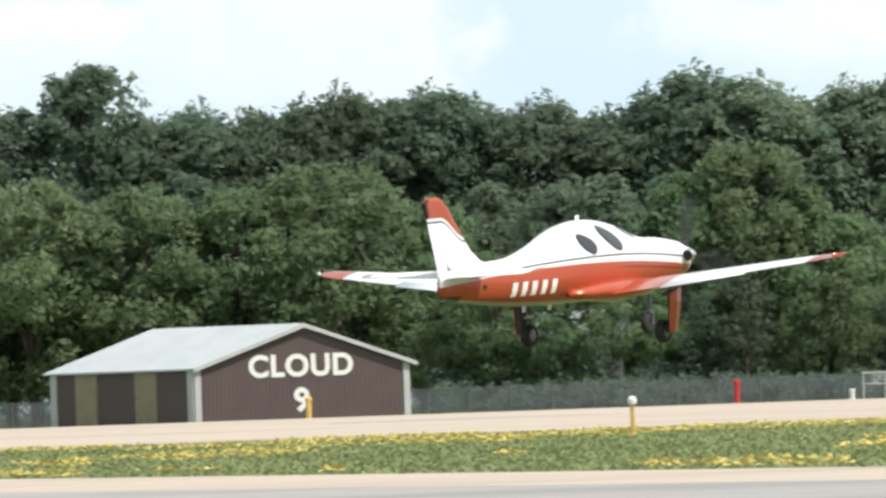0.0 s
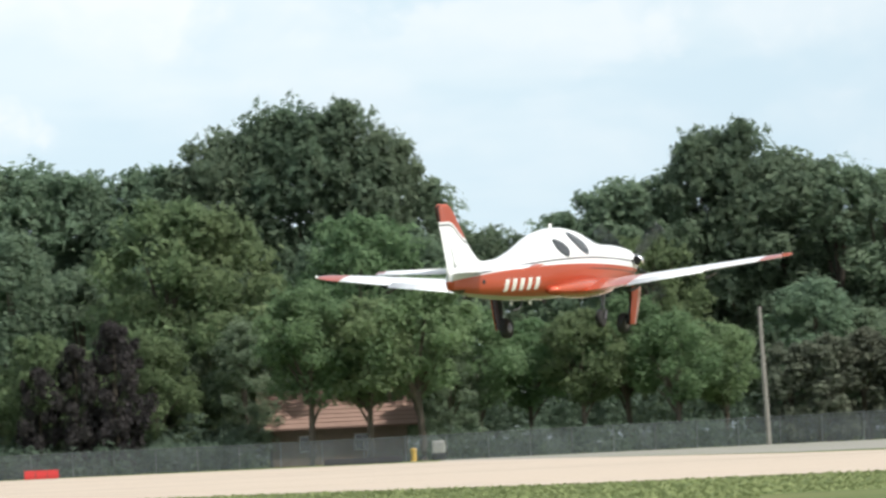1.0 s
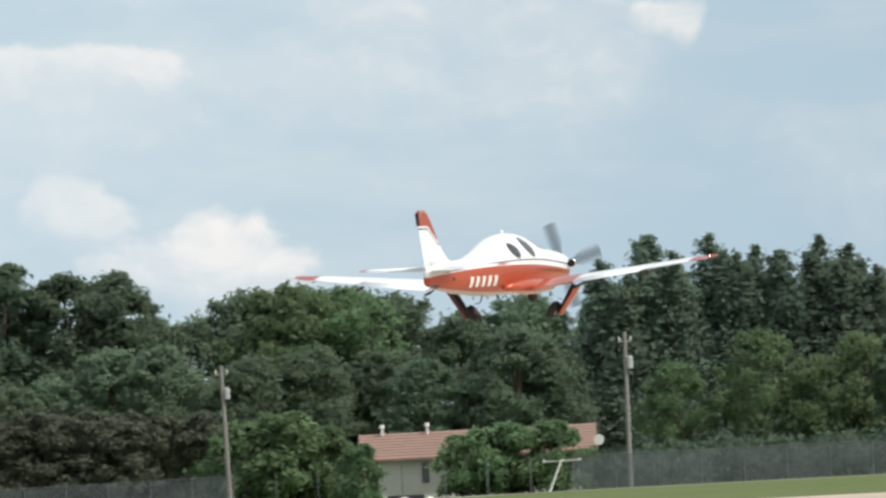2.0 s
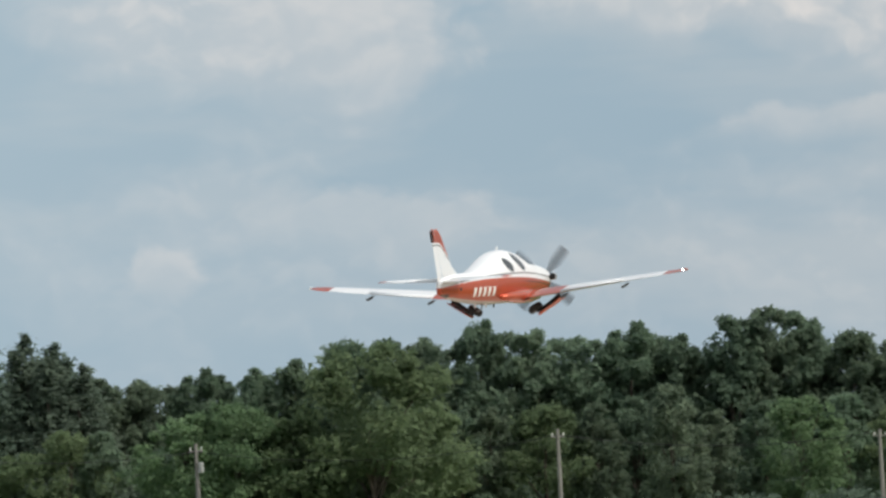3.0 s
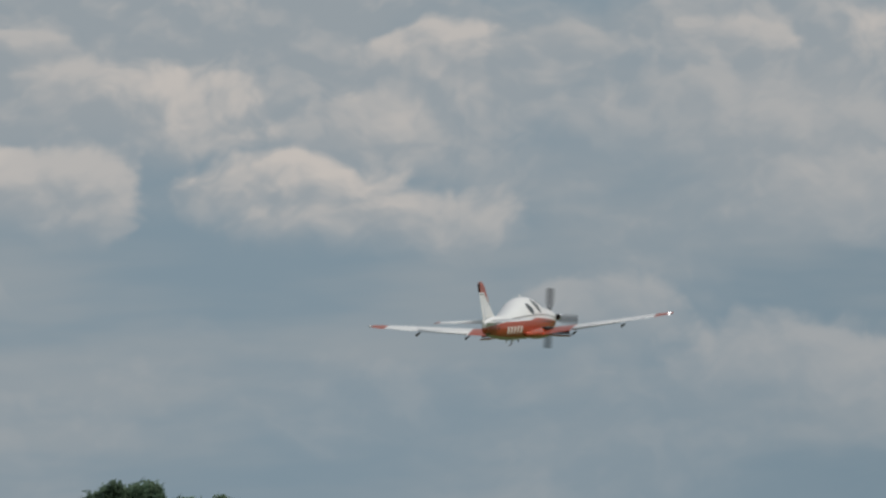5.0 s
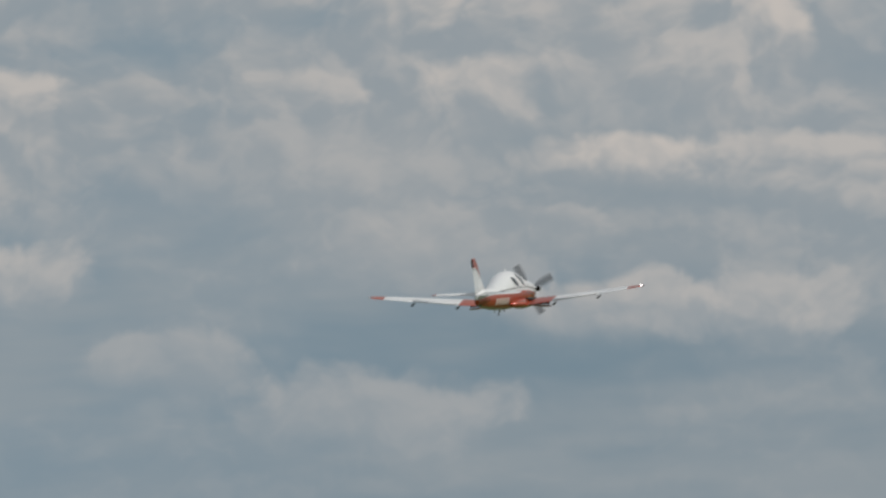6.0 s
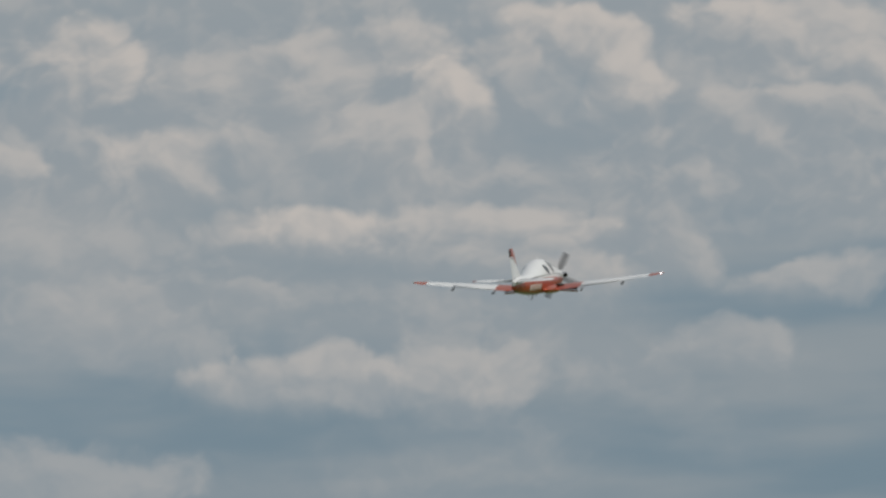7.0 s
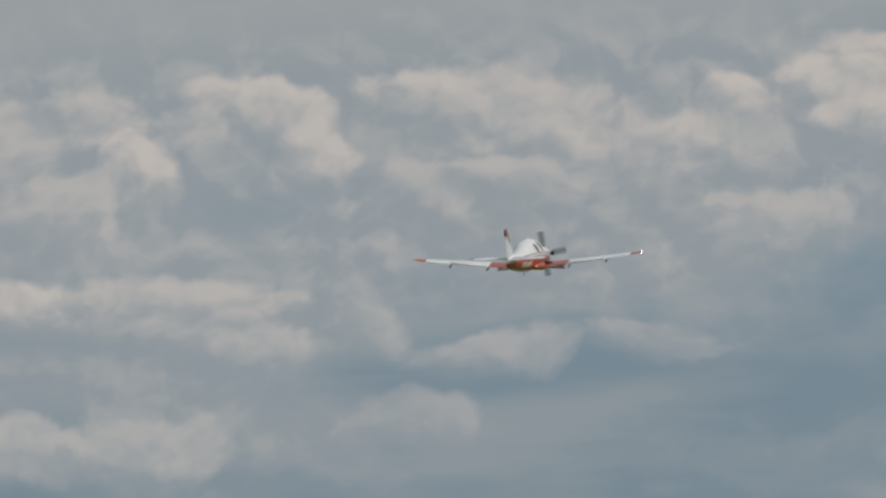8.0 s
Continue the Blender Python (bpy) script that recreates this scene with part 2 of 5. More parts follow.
def leaf_material(name, colour, colour2, through_light=0.35, spray=4.5):
    mat = bpy.data.materials.new(name)
    tree = nodes_of(mat)
    out = tree.nodes.new("ShaderNodeOutputMaterial")
    info = tree.nodes.new("ShaderNodeObjectInfo")
    geo = tree.nodes.new("ShaderNodeNewGeometry")
    coord = tree.nodes.new("ShaderNodeTexCoord")
    patch = noise_node(tree, coord.outputs["Object"], 0.35, 2.0)
    fac = math_node(tree, "ADD", math_node(tree, "MULTIPLY", geo.outputs["Random Per Island"], 0.22), math_node(tree, "MULTIPLY", patch, 0.8))
    col = mix_rgb(tree, smooth(tree, fac, 0.1, 0.95), colour, colour2)
    hsv = tree.nodes.new("ShaderNodeHueSaturation")
    tree.links.new(smooth(tree, info.outputs["Random"], 0, 1, 0.484, 0.525), hsv.inputs["Hue"])
    tree.links.new(smooth(tree, noise_node(tree, info.outputs["Location"], 0.07, 1.0), 0.3, 0.7, 0.92, 1.42), hsv.inputs["Value"])
    hsv.inputs["Saturation"].default_value = 0.84
    tree.links.new(col, hsv.inputs["Color"])
    diff = tree.nodes.new("ShaderNodeBsdfDiffuse")
    trans = tree.nodes.new("ShaderNodeBsdfTranslucent")
    for n in (diff, trans):
        tree.links.new(hsv.outputs[0], n.inputs[0])
    mixer = tree.nodes.new("ShaderNodeMixShader")
    mixer.inputs[0].default_value = through_light
    tree.links.new(diff.outputs[0], mixer.inputs[1])
    tree.links.new(trans.outputs[0], mixer.inputs[2])
    if not spray:
        tree.links.new(mixer.outputs[0], out.inputs[0])
        return mat
    # each face is a spray of small leaves with gaps between them
    gap = smooth(tree, noise_node(tree, coord.outputs["Object"], spray, 2.0, 0.6), 0.43, 0.50)
    clear = tree.nodes.new("ShaderNodeBsdfTransparent")
    cut = tree.nodes.new("ShaderNodeMixShader")
    tree.links.new(gap, cut.inputs[0])
    tree.links.new(clear.outputs[0], cut.inputs[1])
    tree.links.new(mixer.outputs[0], cut.inputs[2])
    tree.links.new(cut.outputs[0], out.inputs[0])
    return mat


def paint_scheme():
    """Fuselage paint: pearl white above a waterline, metallic burnt orange below it, with dark and silver pinstripes between."""
    mat = bpy.data.materials.new("two_tone_paint")
    tree = nodes_of(mat)
    out = tree.nodes.new("ShaderNodeOutputMaterial")
    bsdf = tree.nodes.new("ShaderNodeBsdfPrincipled")
    tree.links.new(bsdf.outputs[0], out.inputs[0])
    coord = tree.nodes.new("ShaderNodeTexCoord")
    split = tree.nodes.new("ShaderNodeSeparateXYZ")
    tree.links.new(coord.outputs["Object"], split.inputs[0])
    x, y, z = split.outputs
    line = math_node(tree, "ADD", 0.17, math_node(tree, "MULTIPLY", x, math_node(tree, "ADD", -0.03, math_node(tree, "MULTIPLY", x, -0.0125))))
    over = math_node(tree, "SUBTRACT", z, line)
    flake = noise_node(tree, coord.outputs["Object"], 60.0, 2.0)
    orange = mix_rgb(tree, flake, (0.54, 0.094, 0.036), (0.44, 0.072, 0.028))
    white = mix_rgb(tree, noise_node(tree, coord.outputs["Object"], 2.0, 3.0), (0.84, 0.84, 0.83), (0.78, 0.78, 0.77))
    upper = smooth(tree, over, -0.006, 0.006)
    col = mix_rgb(tree, upper, orange, white)
    # dark stripe that runs from the cowling back past the cabin and thins out towards the tail
    stripe = math_node(tree, "SUBTRACT", over, math_node(tree, "MULTIPLY", smooth(tree, x, -4.5, 1.5), 0.10))
    band = math_node(tree, "MULTIPLY", smooth(tree, stripe, 0.015, 0.022), smooth(tree, stripe, 0.052, 0.058, 1.0, 0.0))
    band = math_node(tree, "MULTIPLY", band, smooth(tree, x, -4.6, -3.8))
    col = mix_rgb(tree, band, col, (0.035, 0.03, 0.03))
    low = math_node(tree, "MULTIPLY", smooth(tree, over, -0.115, -0.11), smooth(tree, over, -0.09, -0.085, 1.0, 0.0))
    low = math_node(tree, "MULTIPLY", low, smooth(tree, x, 0.0, 0.9))
    col = mix_rgb(tree, low, col, (0.06, 0.02, 0.015))
    # ground reflection painted as a pale belly below the orange; dark tail cone underside
    keel = math_node(tree, "ADD", x, 0.3)
    keel = math_node(tree, "SUBTRACT", z, math_node(tree, "MULTIPLY_ADD", math_node(tree, "MULTIPLY", keel, keel), 0.0125, -0.478))
    belly_reflection = math_node(tree, "MULTIPLY", smooth(tree, keel, -0.006, 0.006, 1.0, 0.0), smooth(tree, x, 0.4, 0.8, 1.0, 0.0))
    col = mix_rgb(tree, belly_reflection, col, (0.50, 0.43, 0.40))
    cone = math_node(tree, "MULTIPLY", smooth(tree, x, -4.55, -4.45, 1.0, 0.0), smooth(tree, z, -0.20, -0.17, 1.0, 0.0))
    col = mix_rgb(tree, cone, col, (0.05, 0.03, 0.028))
    tree.links.new(col, bsdf.inputs["Base Color"])
    bsdf.inputs["Roughness"].default_value = 0.32
    tree.links.new(math_node(tree, "MULTIPLY", math_node(tree, "SUBTRACT", 1.0, upper), 0.35), bsdf.inputs["Metallic"])
    bsdf.inputs["Coat Weight"].default_value, bsdf.inputs["Coat Roughness"].default_value = 0.3, 0.04
    return mat


def banded_paint(name, axis, start, end, sign_free=True, inner=None):
    """White paint with burnt-orange ends: beyond `start` along one axis, and inside `inner` where given."""
    mat = bpy.data.materials.new(name)
    tree = nodes_of(mat)
    out = tree.nodes.new("ShaderNodeOutputMaterial")
    bsdf = tree.nodes.new("ShaderNodeBsdfPrincipled")
    tree.links.new(bsdf.outputs[0], out.inputs[0])
    coord = tree.nodes.new("ShaderNodeTexCoord")
    split = tree.nodes.new("ShaderNodeSeparateXYZ")
    tree.links.new(coord.outputs["Object"], split.inputs[0])
    along = split.outputs[axis]
    if sign_free:
        along = math_node(tree, "ABSOLUTE", along)
    if axis == 2:
        # the fin's orange cap dips forward along a curve
        along = math_node(tree, "ADD", along, math_node(tree, "MULTIPLY", smooth(tree, split.outputs[0], -4.9, -4.1), 0.40))
    fac = smooth(tree, along, start, end)
    if inner:
        fac = math_node(tree, "MAXIMUM", fac, smooth(tree, along, inner, inner + 0.02, 1.0, 0.0))
    white = mix_rgb(tree, noise_node(tree, coord.outputs["Object"], 2.5, 3.0), (0.84, 0.84, 0.83), (0.77, 0.77, 0.76))
    orange = mix_rgb(tree, noise_node(tree, coord.outputs["Object"], 60.0, 2.0), (0.54, 0.094, 0.036), (0.44, 0.072, 0.028))
    col = mix_rgb(tree, fac, white, orange)
    edge = math_node(tree, "MULTIPLY", smooth(tree, along, start - 0.085, start - 0.08), smooth(tree, along, start - 0.05, start - 0.045, 1.0, 0.0))
    if axis == 2:
        col = mix_rgb(tree, edge, col, (0.04, 0.035, 0.035))
    tree.links.new(col, bsdf.inputs["Base Color"])
    tree.links.new(math_node(tree, "MULTIPLY", fac, 0.4), bsdf.inputs["Metallic"])
    bsdf.inputs["Roughness"].default_value = 0.34
    bsdf.inputs["Coat Weight"].default_value, bsdf.inputs["Coat Roughness"].default_value = 0.5, 0.06
    return mat


def ground_material(name, colour, colour2, colour3, scale, patch_scale, stretch=(1, 1, 1)):
    mat = bpy.data.materials.new(name)
    tree = nodes_of(mat)
    out = tree.nodes.new("ShaderNodeOutputMaterial")
    bsdf = tree.nodes.new("ShaderNodeBsdfPrincipled")
    tree.links.new(bsdf.outputs[0], out.inputs[0])
    coord = tree.nodes.new("ShaderNodeTexCoord")
    mapping = tree.nodes.new("ShaderNodeMapping")
    mapping.inputs["Scale"].default_value = stretch
    tree.links.new(coord.outputs["Object"], mapping.inputs[0])
    grain = noise_node(tree, mapping.outputs[0], scale, 5.0, 0.6)
    patch = noise_node(tree, mapping.outputs[0], patch_scale, 4.0, 0.6)
    col = mix_rgb(tree, smooth(tree, grain, 0.3, 0.7), colour, colour2)
    col = mix_rgb(tree, smooth(tree, patch, 0.48, 0.68), col, colour3)
    tree.links.new(col, bsdf.inputs["Base Color"])
    bsdf.inputs["Roughness"].default_value = 0.95
    bsdf.inputs["Specular IOR Level"].default_value = 0.15
    b = tree.nodes.new("ShaderNodeBump")
    b.inputs["Strength"].default_value, b.inputs["Distance"].default_value = 0.4, 0.03
    tree.links.new(grain, b.inputs["Height"])
    tree.links.new(b.outputs[0], bsdf.inputs["Normal"])
    return mat


M = {}
M["paint"] = paint_scheme()
M["wing"] = banded_paint("wing_paint", 1, 4.98, 5.0, True, 1.9)
M["tailplane"] = banded_paint("tailplane_paint", 1, 1.72, 1.74)
M["fin"] = banded_paint("fin_paint", 2, 1.26, 1.27, False)
M["orange"] = material("orange_paint", (0.54, 0.096, 0.036), 0.26, 0.4, (0.46, 0.076, 0.029), 4.0, coat=0.6)
M["white"] = material("white_paint", (0.82, 0.82, 0.81), 0.35, 0.0, (0.74, 0.74, 0.73), 3.0, coat=0.4)
M["glass"] = material("dark_tinted_glass", (0.016, 0.018, 0.020), 0.08, 0.0, (0.022, 0.024, 0.027), 2.0, coat=1.0)
M["rubber"] = material("tyre_rubber", (0.018, 0.017, 0.017), 0.8, 0.0, (0.03, 0.028, 0.026), 9.0, 0.4)
M["steel"] = material("gear_steel", (0.22, 0.22, 0.23), 0.45, 0.7, (0.14, 0.14, 0.14), 6.0)
M["chrome"] = material("polished_spinner", (0.75, 0.75, 0.76), 0.12, 1.0, (0.65, 0.65, 0.66), 4.0)
M["soot"] = material("sooty_exhaust_steel", (0.03, 0.028, 0.026), 0.55, 0.5, (0.012, 0.011, 0.011), 8.0)
M["letters"] = material("white_lettering", (0.82, 0.80, 0.74), 0.45, 0.0, (0.74, 0.72, 0.66), 5.0)
M["concrete"] = ground_material("pale_concrete", (0.49, 0.405, 0.325), (0.42, 0.35, 0.28), (0.36, 0.30, 0.245), 0.6, 0.035)
M["asphalt"] = ground_material("worn_asphalt", (0.35, 0.33, 0.305), (0.29, 0.275, 0.255), (0.24, 0.23, 0.215), 0.7, 0.06)
M["grass"] = ground_material("mown_grass", (0.110, 0.142, 0.046), (0.082, 0.108, 0.035), (0.145, 0.155, 0.060), 0.9, 0.05)
M["gravel"] = ground_material("grey_gravel", (0.30, 0.28, 0.25), (0.22, 0.21, 0.19), (0.17, 0.19, 0.10), 0.8, 0.08)
M["barn"] = material("brown_metal_siding", (0.108, 0.074, 0.069), 0.6, 0.1, (0.088, 0.062, 0.059), 0.6, 0.0, objects=0.05)
M["barn_trim"] = material("pale_grey_trim", (0.50, 0.50, 0.48), 0.6, 0.0, (0.42, 0.42, 0.40), 1.2)
M["barn_roof"] = material("galvanised_roof", (0.55, 0.57, 0.57), 0.5, 0.25, (0.47, 0.49, 0.49), 0.5)
M["tan_post"] = material("weathered_tan_post", (0.30, 0.255, 0.17), 0.8, 0.0, (0.23, 0.195, 0.13), 1.5)
M["wire"] = material("galvanised_fence_steel", (0.20, 0.21, 0.21), 0.6, 0.4, (0.15, 0.16, 0.16), 4.0)
M["pole"] = material("weathered_pole_wood", (0.30, 0.28, 0.25), 0.9, 0.0, (0.22, 0.20, 0.18), 2.0, 0.3)
M["bark"] = material("grey_brown_bark", (0.13, 0.105, 0.08), 0.95, 0.0, (0.08, 0.065, 0.05), 2.5, 0.5, objects=0.2)
M["red"] = material("red_enamel", (0.62, 0.03, 0.025), 0.45, 0.0, (0.5, 0.03, 0.025), 3.0)
M["tile_roof"] = material("terracotta_shingles", (0.29, 0.185, 0.145), 0.9, 0.0, (0.23, 0.145, 0.112), 1.2, 0.3)
M["brown_roof"] = material("weathered_brown_shingles", (0.17, 0.135, 0.11), 0.95, 0.0, (0.12, 0.095, 0.078), 1.2, 0.3)
M["stucco"] = material("pale_stucco", (0.66, 0.64, 0.59), 0.95, 0.0, (0.57, 0.55, 0.50), 1.0, 0.2)
M["tan_wall"] = material("tan_board_wall", (0.24, 0.17, 0.12), 0.9, 0.0, (0.18, 0.13, 0.09), 1.5)
M["black"] = material("black_enamel", (0.015, 0.015, 0.016), 0.5, 0.0, (0.022, 0.022, 0.022), 3.0)
# burnt orange as it looks in shade, for the added dark pieces
M["maroon"] = material("shaded_orange_maroon", (0.055, 0.018, 0.014), 0.5, 0.0, (0.035, 0.012, 0.010), 5.0)
M["yellow"] = material("amber_post", (0.62, 0.40, 0.10), 0.6, 0.0, (0.52, 0.33, 0.09), 6.0)
# these greens are lifted and bluer, carrying distance haze in the leaf colour
M["leaf_oak"] = leaf_material("oak_leaves", (0.118, 0.178, 0.116), (0.195, 0.260, 0.150), 0.62)
M["leaf_light"] = leaf_material("light_leaves", (0.126, 0.200, 0.092), (0.205, 0.285, 0.124), 0.62)
M["leaf_dark"] = leaf_material("conifer_needles_and_shaded_shrubs", (0.110, 0.160, 0.115), (0.165, 0.220, 0.145), 0.6)
M["leaf_hedge"] = leaf_material("bronze_hedge_needles", (0.102, 0.116, 0.080), (0.146, 0.156, 0.106), 0.5)
M["leaf_purple"] = leaf_material("purple_leaves", (0.042, 0.038, 0.040), (0.075, 0.066, 0.062), 0.3)
M["blade"] = leaf_material("grass_blades", (0.185, 0.22, 0.072), (0.27, 0.285, 0.108), 0.3, 0)
M["flower"] = leaf_material("yellow_petals", (0.46, 0.38, 0.04), (0.58, 0.50, 0.07), 0.2, 0)


def smear_material():
    """A spinning blade: dark composite that covers only a share of the exposure as it sweeps past."""
    mat = bpy.data.materials.new("spinning_blade")
    tree = nodes_of(mat)
    out = tree.nodes.new("ShaderNodeOutputMaterial")
    bsdf = tree.nodes.new("ShaderNodeBsdfPrincipled")
    coord = tree.nodes.new("ShaderNodeTexCoord")
    split = tree.nodes.new("ShaderNodeSeparateXYZ")
    tree.links.new(coord.outputs["Object"], split.inputs[0])
    col = mix_rgb(tree, noise_node(tree, coord.outputs["Object"], 6.0), (0.055, 0.055, 0.06), (0.085, 0.085, 0.09))
    tree.links.new(col, bsdf.inputs["Base Color"])
    bsdf.inputs["Roughness"].default_value = 0.6
    side = math_node(tree, "ABSOLUTE", split.outputs[1])
    tree.links.new(smooth(tree, side, 0.02, 0.25, 0.37, 0.0), bsdf.inputs["Alpha"])
    tree.links.new(bsdf.outputs[0], out.inputs[0])
    return mat


M["smear"] = smear_material()


def glow_material():
    mat = bpy.data.materials.new("strobe_light")
    tree = nodes_of(mat)
    out = tree.nodes.new("ShaderNodeOutputMaterial")
    e = tree.nodes.new("ShaderNodeEmission")
    e.inputs[0].default_value, e.inputs[1].default_value = (1, 0.97, 0.95, 1), 12.0
    tree.links.new(e.outputs[0], out.inputs[0])
    return mat


M["strobe"] = glow_material()


def mesh_material():
    """Chain link seen from far off: wire covers part of the surface."""
    mat = bpy.data.materials.new("chain_link")
    tree = nodes_of(mat)
    out = tree.nodes.new("ShaderNodeOutputMaterial")
    bsdf = tree.nodes.new("ShaderNodeBsdfPrincipled")
    coord = tree.nodes.new("ShaderNodeTexCoord")
    n = noise_node(tree, coord.outputs["Object"], 0.5, 3.0)
    col = mix_rgb(tree, n, (0.13, 0.143, 0.153), (0.185, 0.195, 0.205))
    tree.links.new(col, bsdf.inputs["Base Color"])
    bsdf.inputs["Roughness"].default_value, bsdf.inputs["Metallic"].default_value = 0.6, 0.2
    tree.links.new(smooth(tree, n, 0.3, 0.7, 0.40, 0.58), bsdf.inputs["Alpha"])
    tree.links.new(bsdf.outputs[0], out.inputs[0])
    return mat


M["chain"] = mesh_material()


# ---- mesh helpers ----
def link_bm(name, bm, mat, soft_faces=False):
    me = bpy.data.meshes.new(name)
    bmesh.ops.recalc_face_normals(bm, faces=bm.faces[:])
    bm.to_mesh(me)
    bm.free()
    if mat is not None:
        me.materials.append(mat)
    if soft_faces:
        for p in me.polygons:
            p.use_smooth = True
    return new(name, me)


def part(name, bm, mat, parent, label="", soft_faces=False):
    ob = link_bm(name, bm, mat, soft_faces)
    ob.parent = parent
    return tagged(ob, label)


def place_origin(ob, at):
    """Moves a part's origin to a point of its thing, leaving the mesh where it is."""
    ob.data.transform(Matrix.Translation(-Vector(at)))
    ob.location = at
    return ob


def add_box(bm, lo, hi, bevel=0.0):
    made = bmesh.ops.create_cube(bm, size=1.0)["verts"]
    lo, hi = Vector(lo), Vector(hi)
    for v in made:
        v.co = Vector([(lo[i] + hi[i]) / 2 + v.co[i] * (hi[i] - lo[i]) for i in range(3)])
    if bevel:
        edges = {e for v in made for e in v.link_edges}
        bmesh.ops.bevel(bm, geom=list(edges), offset=bevel, segments=1, affect="EDGES")


def add_tube(bm, points, radii, sides=8, cap=True):
    """A tube through points with a radius at each."""
    rings = []
    for i, p in enumerate(points):
        p = Vector(p)
        ahead = Vector(points[min(i + 1, len(points) - 1)]) - Vector(points[max(i - 1, 0)])
        q = ahead.to_track_quat("Z", "Y")
        rings.append([bm.verts.new(p + q @ Vector((math.cos(a) * radii[i], math.sin(a) * radii[i], 0)))
                      for a in (2 * math.pi * k / sides for k in range(sides))])
    for a, b in zip(rings, rings[1:]):
        for k in range(sides):
            bm.faces.new((a[k], a[(k + 1) % sides], b[(k + 1) % sides], b[k]))
    if cap:
        bm.faces.new(rings[0][::-1])
        bm.faces.new(rings[-1])


def add_loft(bm, rings, close_ends=True):
    made = [[bm.verts.new(p) for p in ring] for ring in rings]
    n = len(made[0])
    for a, b in zip(made, made[1:]):
        for k in range(n):
            bm.faces.new((a[k], a[(k + 1) % n], b[(k + 1) % n], b[k]))
    if close_ends:
        bm.faces.new(made[0][::-1])
        bm.faces.new(made[-1])


def polar(turn, far, z=0.0):
    a = radians(turn)
    return Vector((math.sin(a) * far, math.cos(a) * far, z))


def bm_new():
    return bmesh.new()


# ---- ground ----
def build_ground():
    bm = bm_new()
    rings = [0, 60, 150, 300, 600, 1000, 1500, 2500, 4200]
    sides = 64
    centre = bm.verts.new((0, 0, 0))
    last = None
    for r in rings[1:]:
        ring = [bm.verts.new(polar(360 * k / sides, r)) for k in range(sides)]
        for k in range(sides):
            if last is None:
                bm.faces.new((centre, ring[k], ring[(k + 1) % sides]))
            else:
                bm.faces.new((last[k], ring[k], ring[(k + 1) % sides], last[(k + 1) % sides]))
        last = ring
    tagged(link_bm("ground", bm, M["grass"]), "mown airfield grass in summer green", "ground", kind="structure")


def strip(name, near, far, z, mat, label, category):
    """A paved sheet between a near and a far edge, given as (turn, distance) rows, with a thin kerb edge."""
    bm = bm_new()
    a, b = ([polar(turn, d) for turn, d in rows] for rows in (near, far))
    steps = 40

    def sample(pts, s):
        f = s * (len(pts) - 1)
        i = min(int(f), len(pts) - 2)
        return pts[i].lerp(pts[i + 1], f - i)
    lo = [sample(a, k / steps) for k in range(steps + 1)]
    hi = [sample(b, k / steps) for k in range(steps + 1)]
    top_lo = [bm.verts.new((p.x, p.y, z)) for p in lo]
    top_hi = [bm.verts.new((p.x, p.y, z)) for p in hi]
    bot_lo = [bm.verts.new((p.x, p.y, -0.05)) for p in lo]
    bot_hi = [bm.verts.new((p.x, p.y, -0.05)) for p in hi]
    for k in range(steps):
        bm.faces.new((top_lo[k], top_lo[k + 1], top_hi[k + 1], top_hi[k]))
        bm.faces.new((bot_lo[k], bot_lo[k + 1], top_lo[k + 1], top_lo[k]))
        bm.faces.new((top_hi[k], top_hi[k + 1], bot_hi[k + 1], bot_hi[k]))
    return tagged(link_bm(name, bm, mat), label, category, kind="structure")


build_ground()
strip("runway", [(-9, 420), (-1.7, 427), (0, 430), (1.6, 430), (2.7, 407), (4.2, 380), (5.4, 345), (6.6, 335), (9, 320), (13, 300), (22, 290)],
      [(-9, 1040), (-1.7, 1046), (0, 1050), (1.6, 1050), (3.5, 1040), (5.0, 980), (6.2, 650), (7.4, 560), (8.6, 490), (11, 460), (22, 420)],
      0.012, M["concrete"], "pale sunlit concrete runway across the airfield", "runway")
strip("taxiway", [(-9, 60), (-1.7, 60), (0, 60), (1.6, 60), (6, 60)],
      [(-9, 300), (-1.7, 234), (0, 204), (1.6, 183), (6, 150)],
      0.012, M["concrete"], "pale concrete taxiway with weathered edge", "taxiway")
strip("apron", [(-9, 60), (-1.7, 60), (0, 60), (1.6, 60), (6, 60)],
      [(-9, 235), (-1.7, 192), (0, 172), (1.6, 157), (6, 132)], 0.018, M["asphalt"], "worn grey asphalt apron", "apron")
# short band of darker grey across the far part of the runway
strip("dark_band", [(-0.45, 735), (0.1, 728), (0.65, 735)], [(-0.45, 742), (0.1, 775), (0.65, 742)], 0.018, M["asphalt"], "dark streak across the runway", "tyre mark")
strip("perimeter_road", [(4.9, 985), (6.2, 680), (7.4, 640), (8.4, 900), (9.2, 1030), (14, 1030)], [(4.9, 1086), (6.2, 1084), (7.4, 1080), (8.4, 1074), (9.2, 1060), (14, 1058)],
      0.008, M["gravel"], "grey gravel track along the fence", "road")


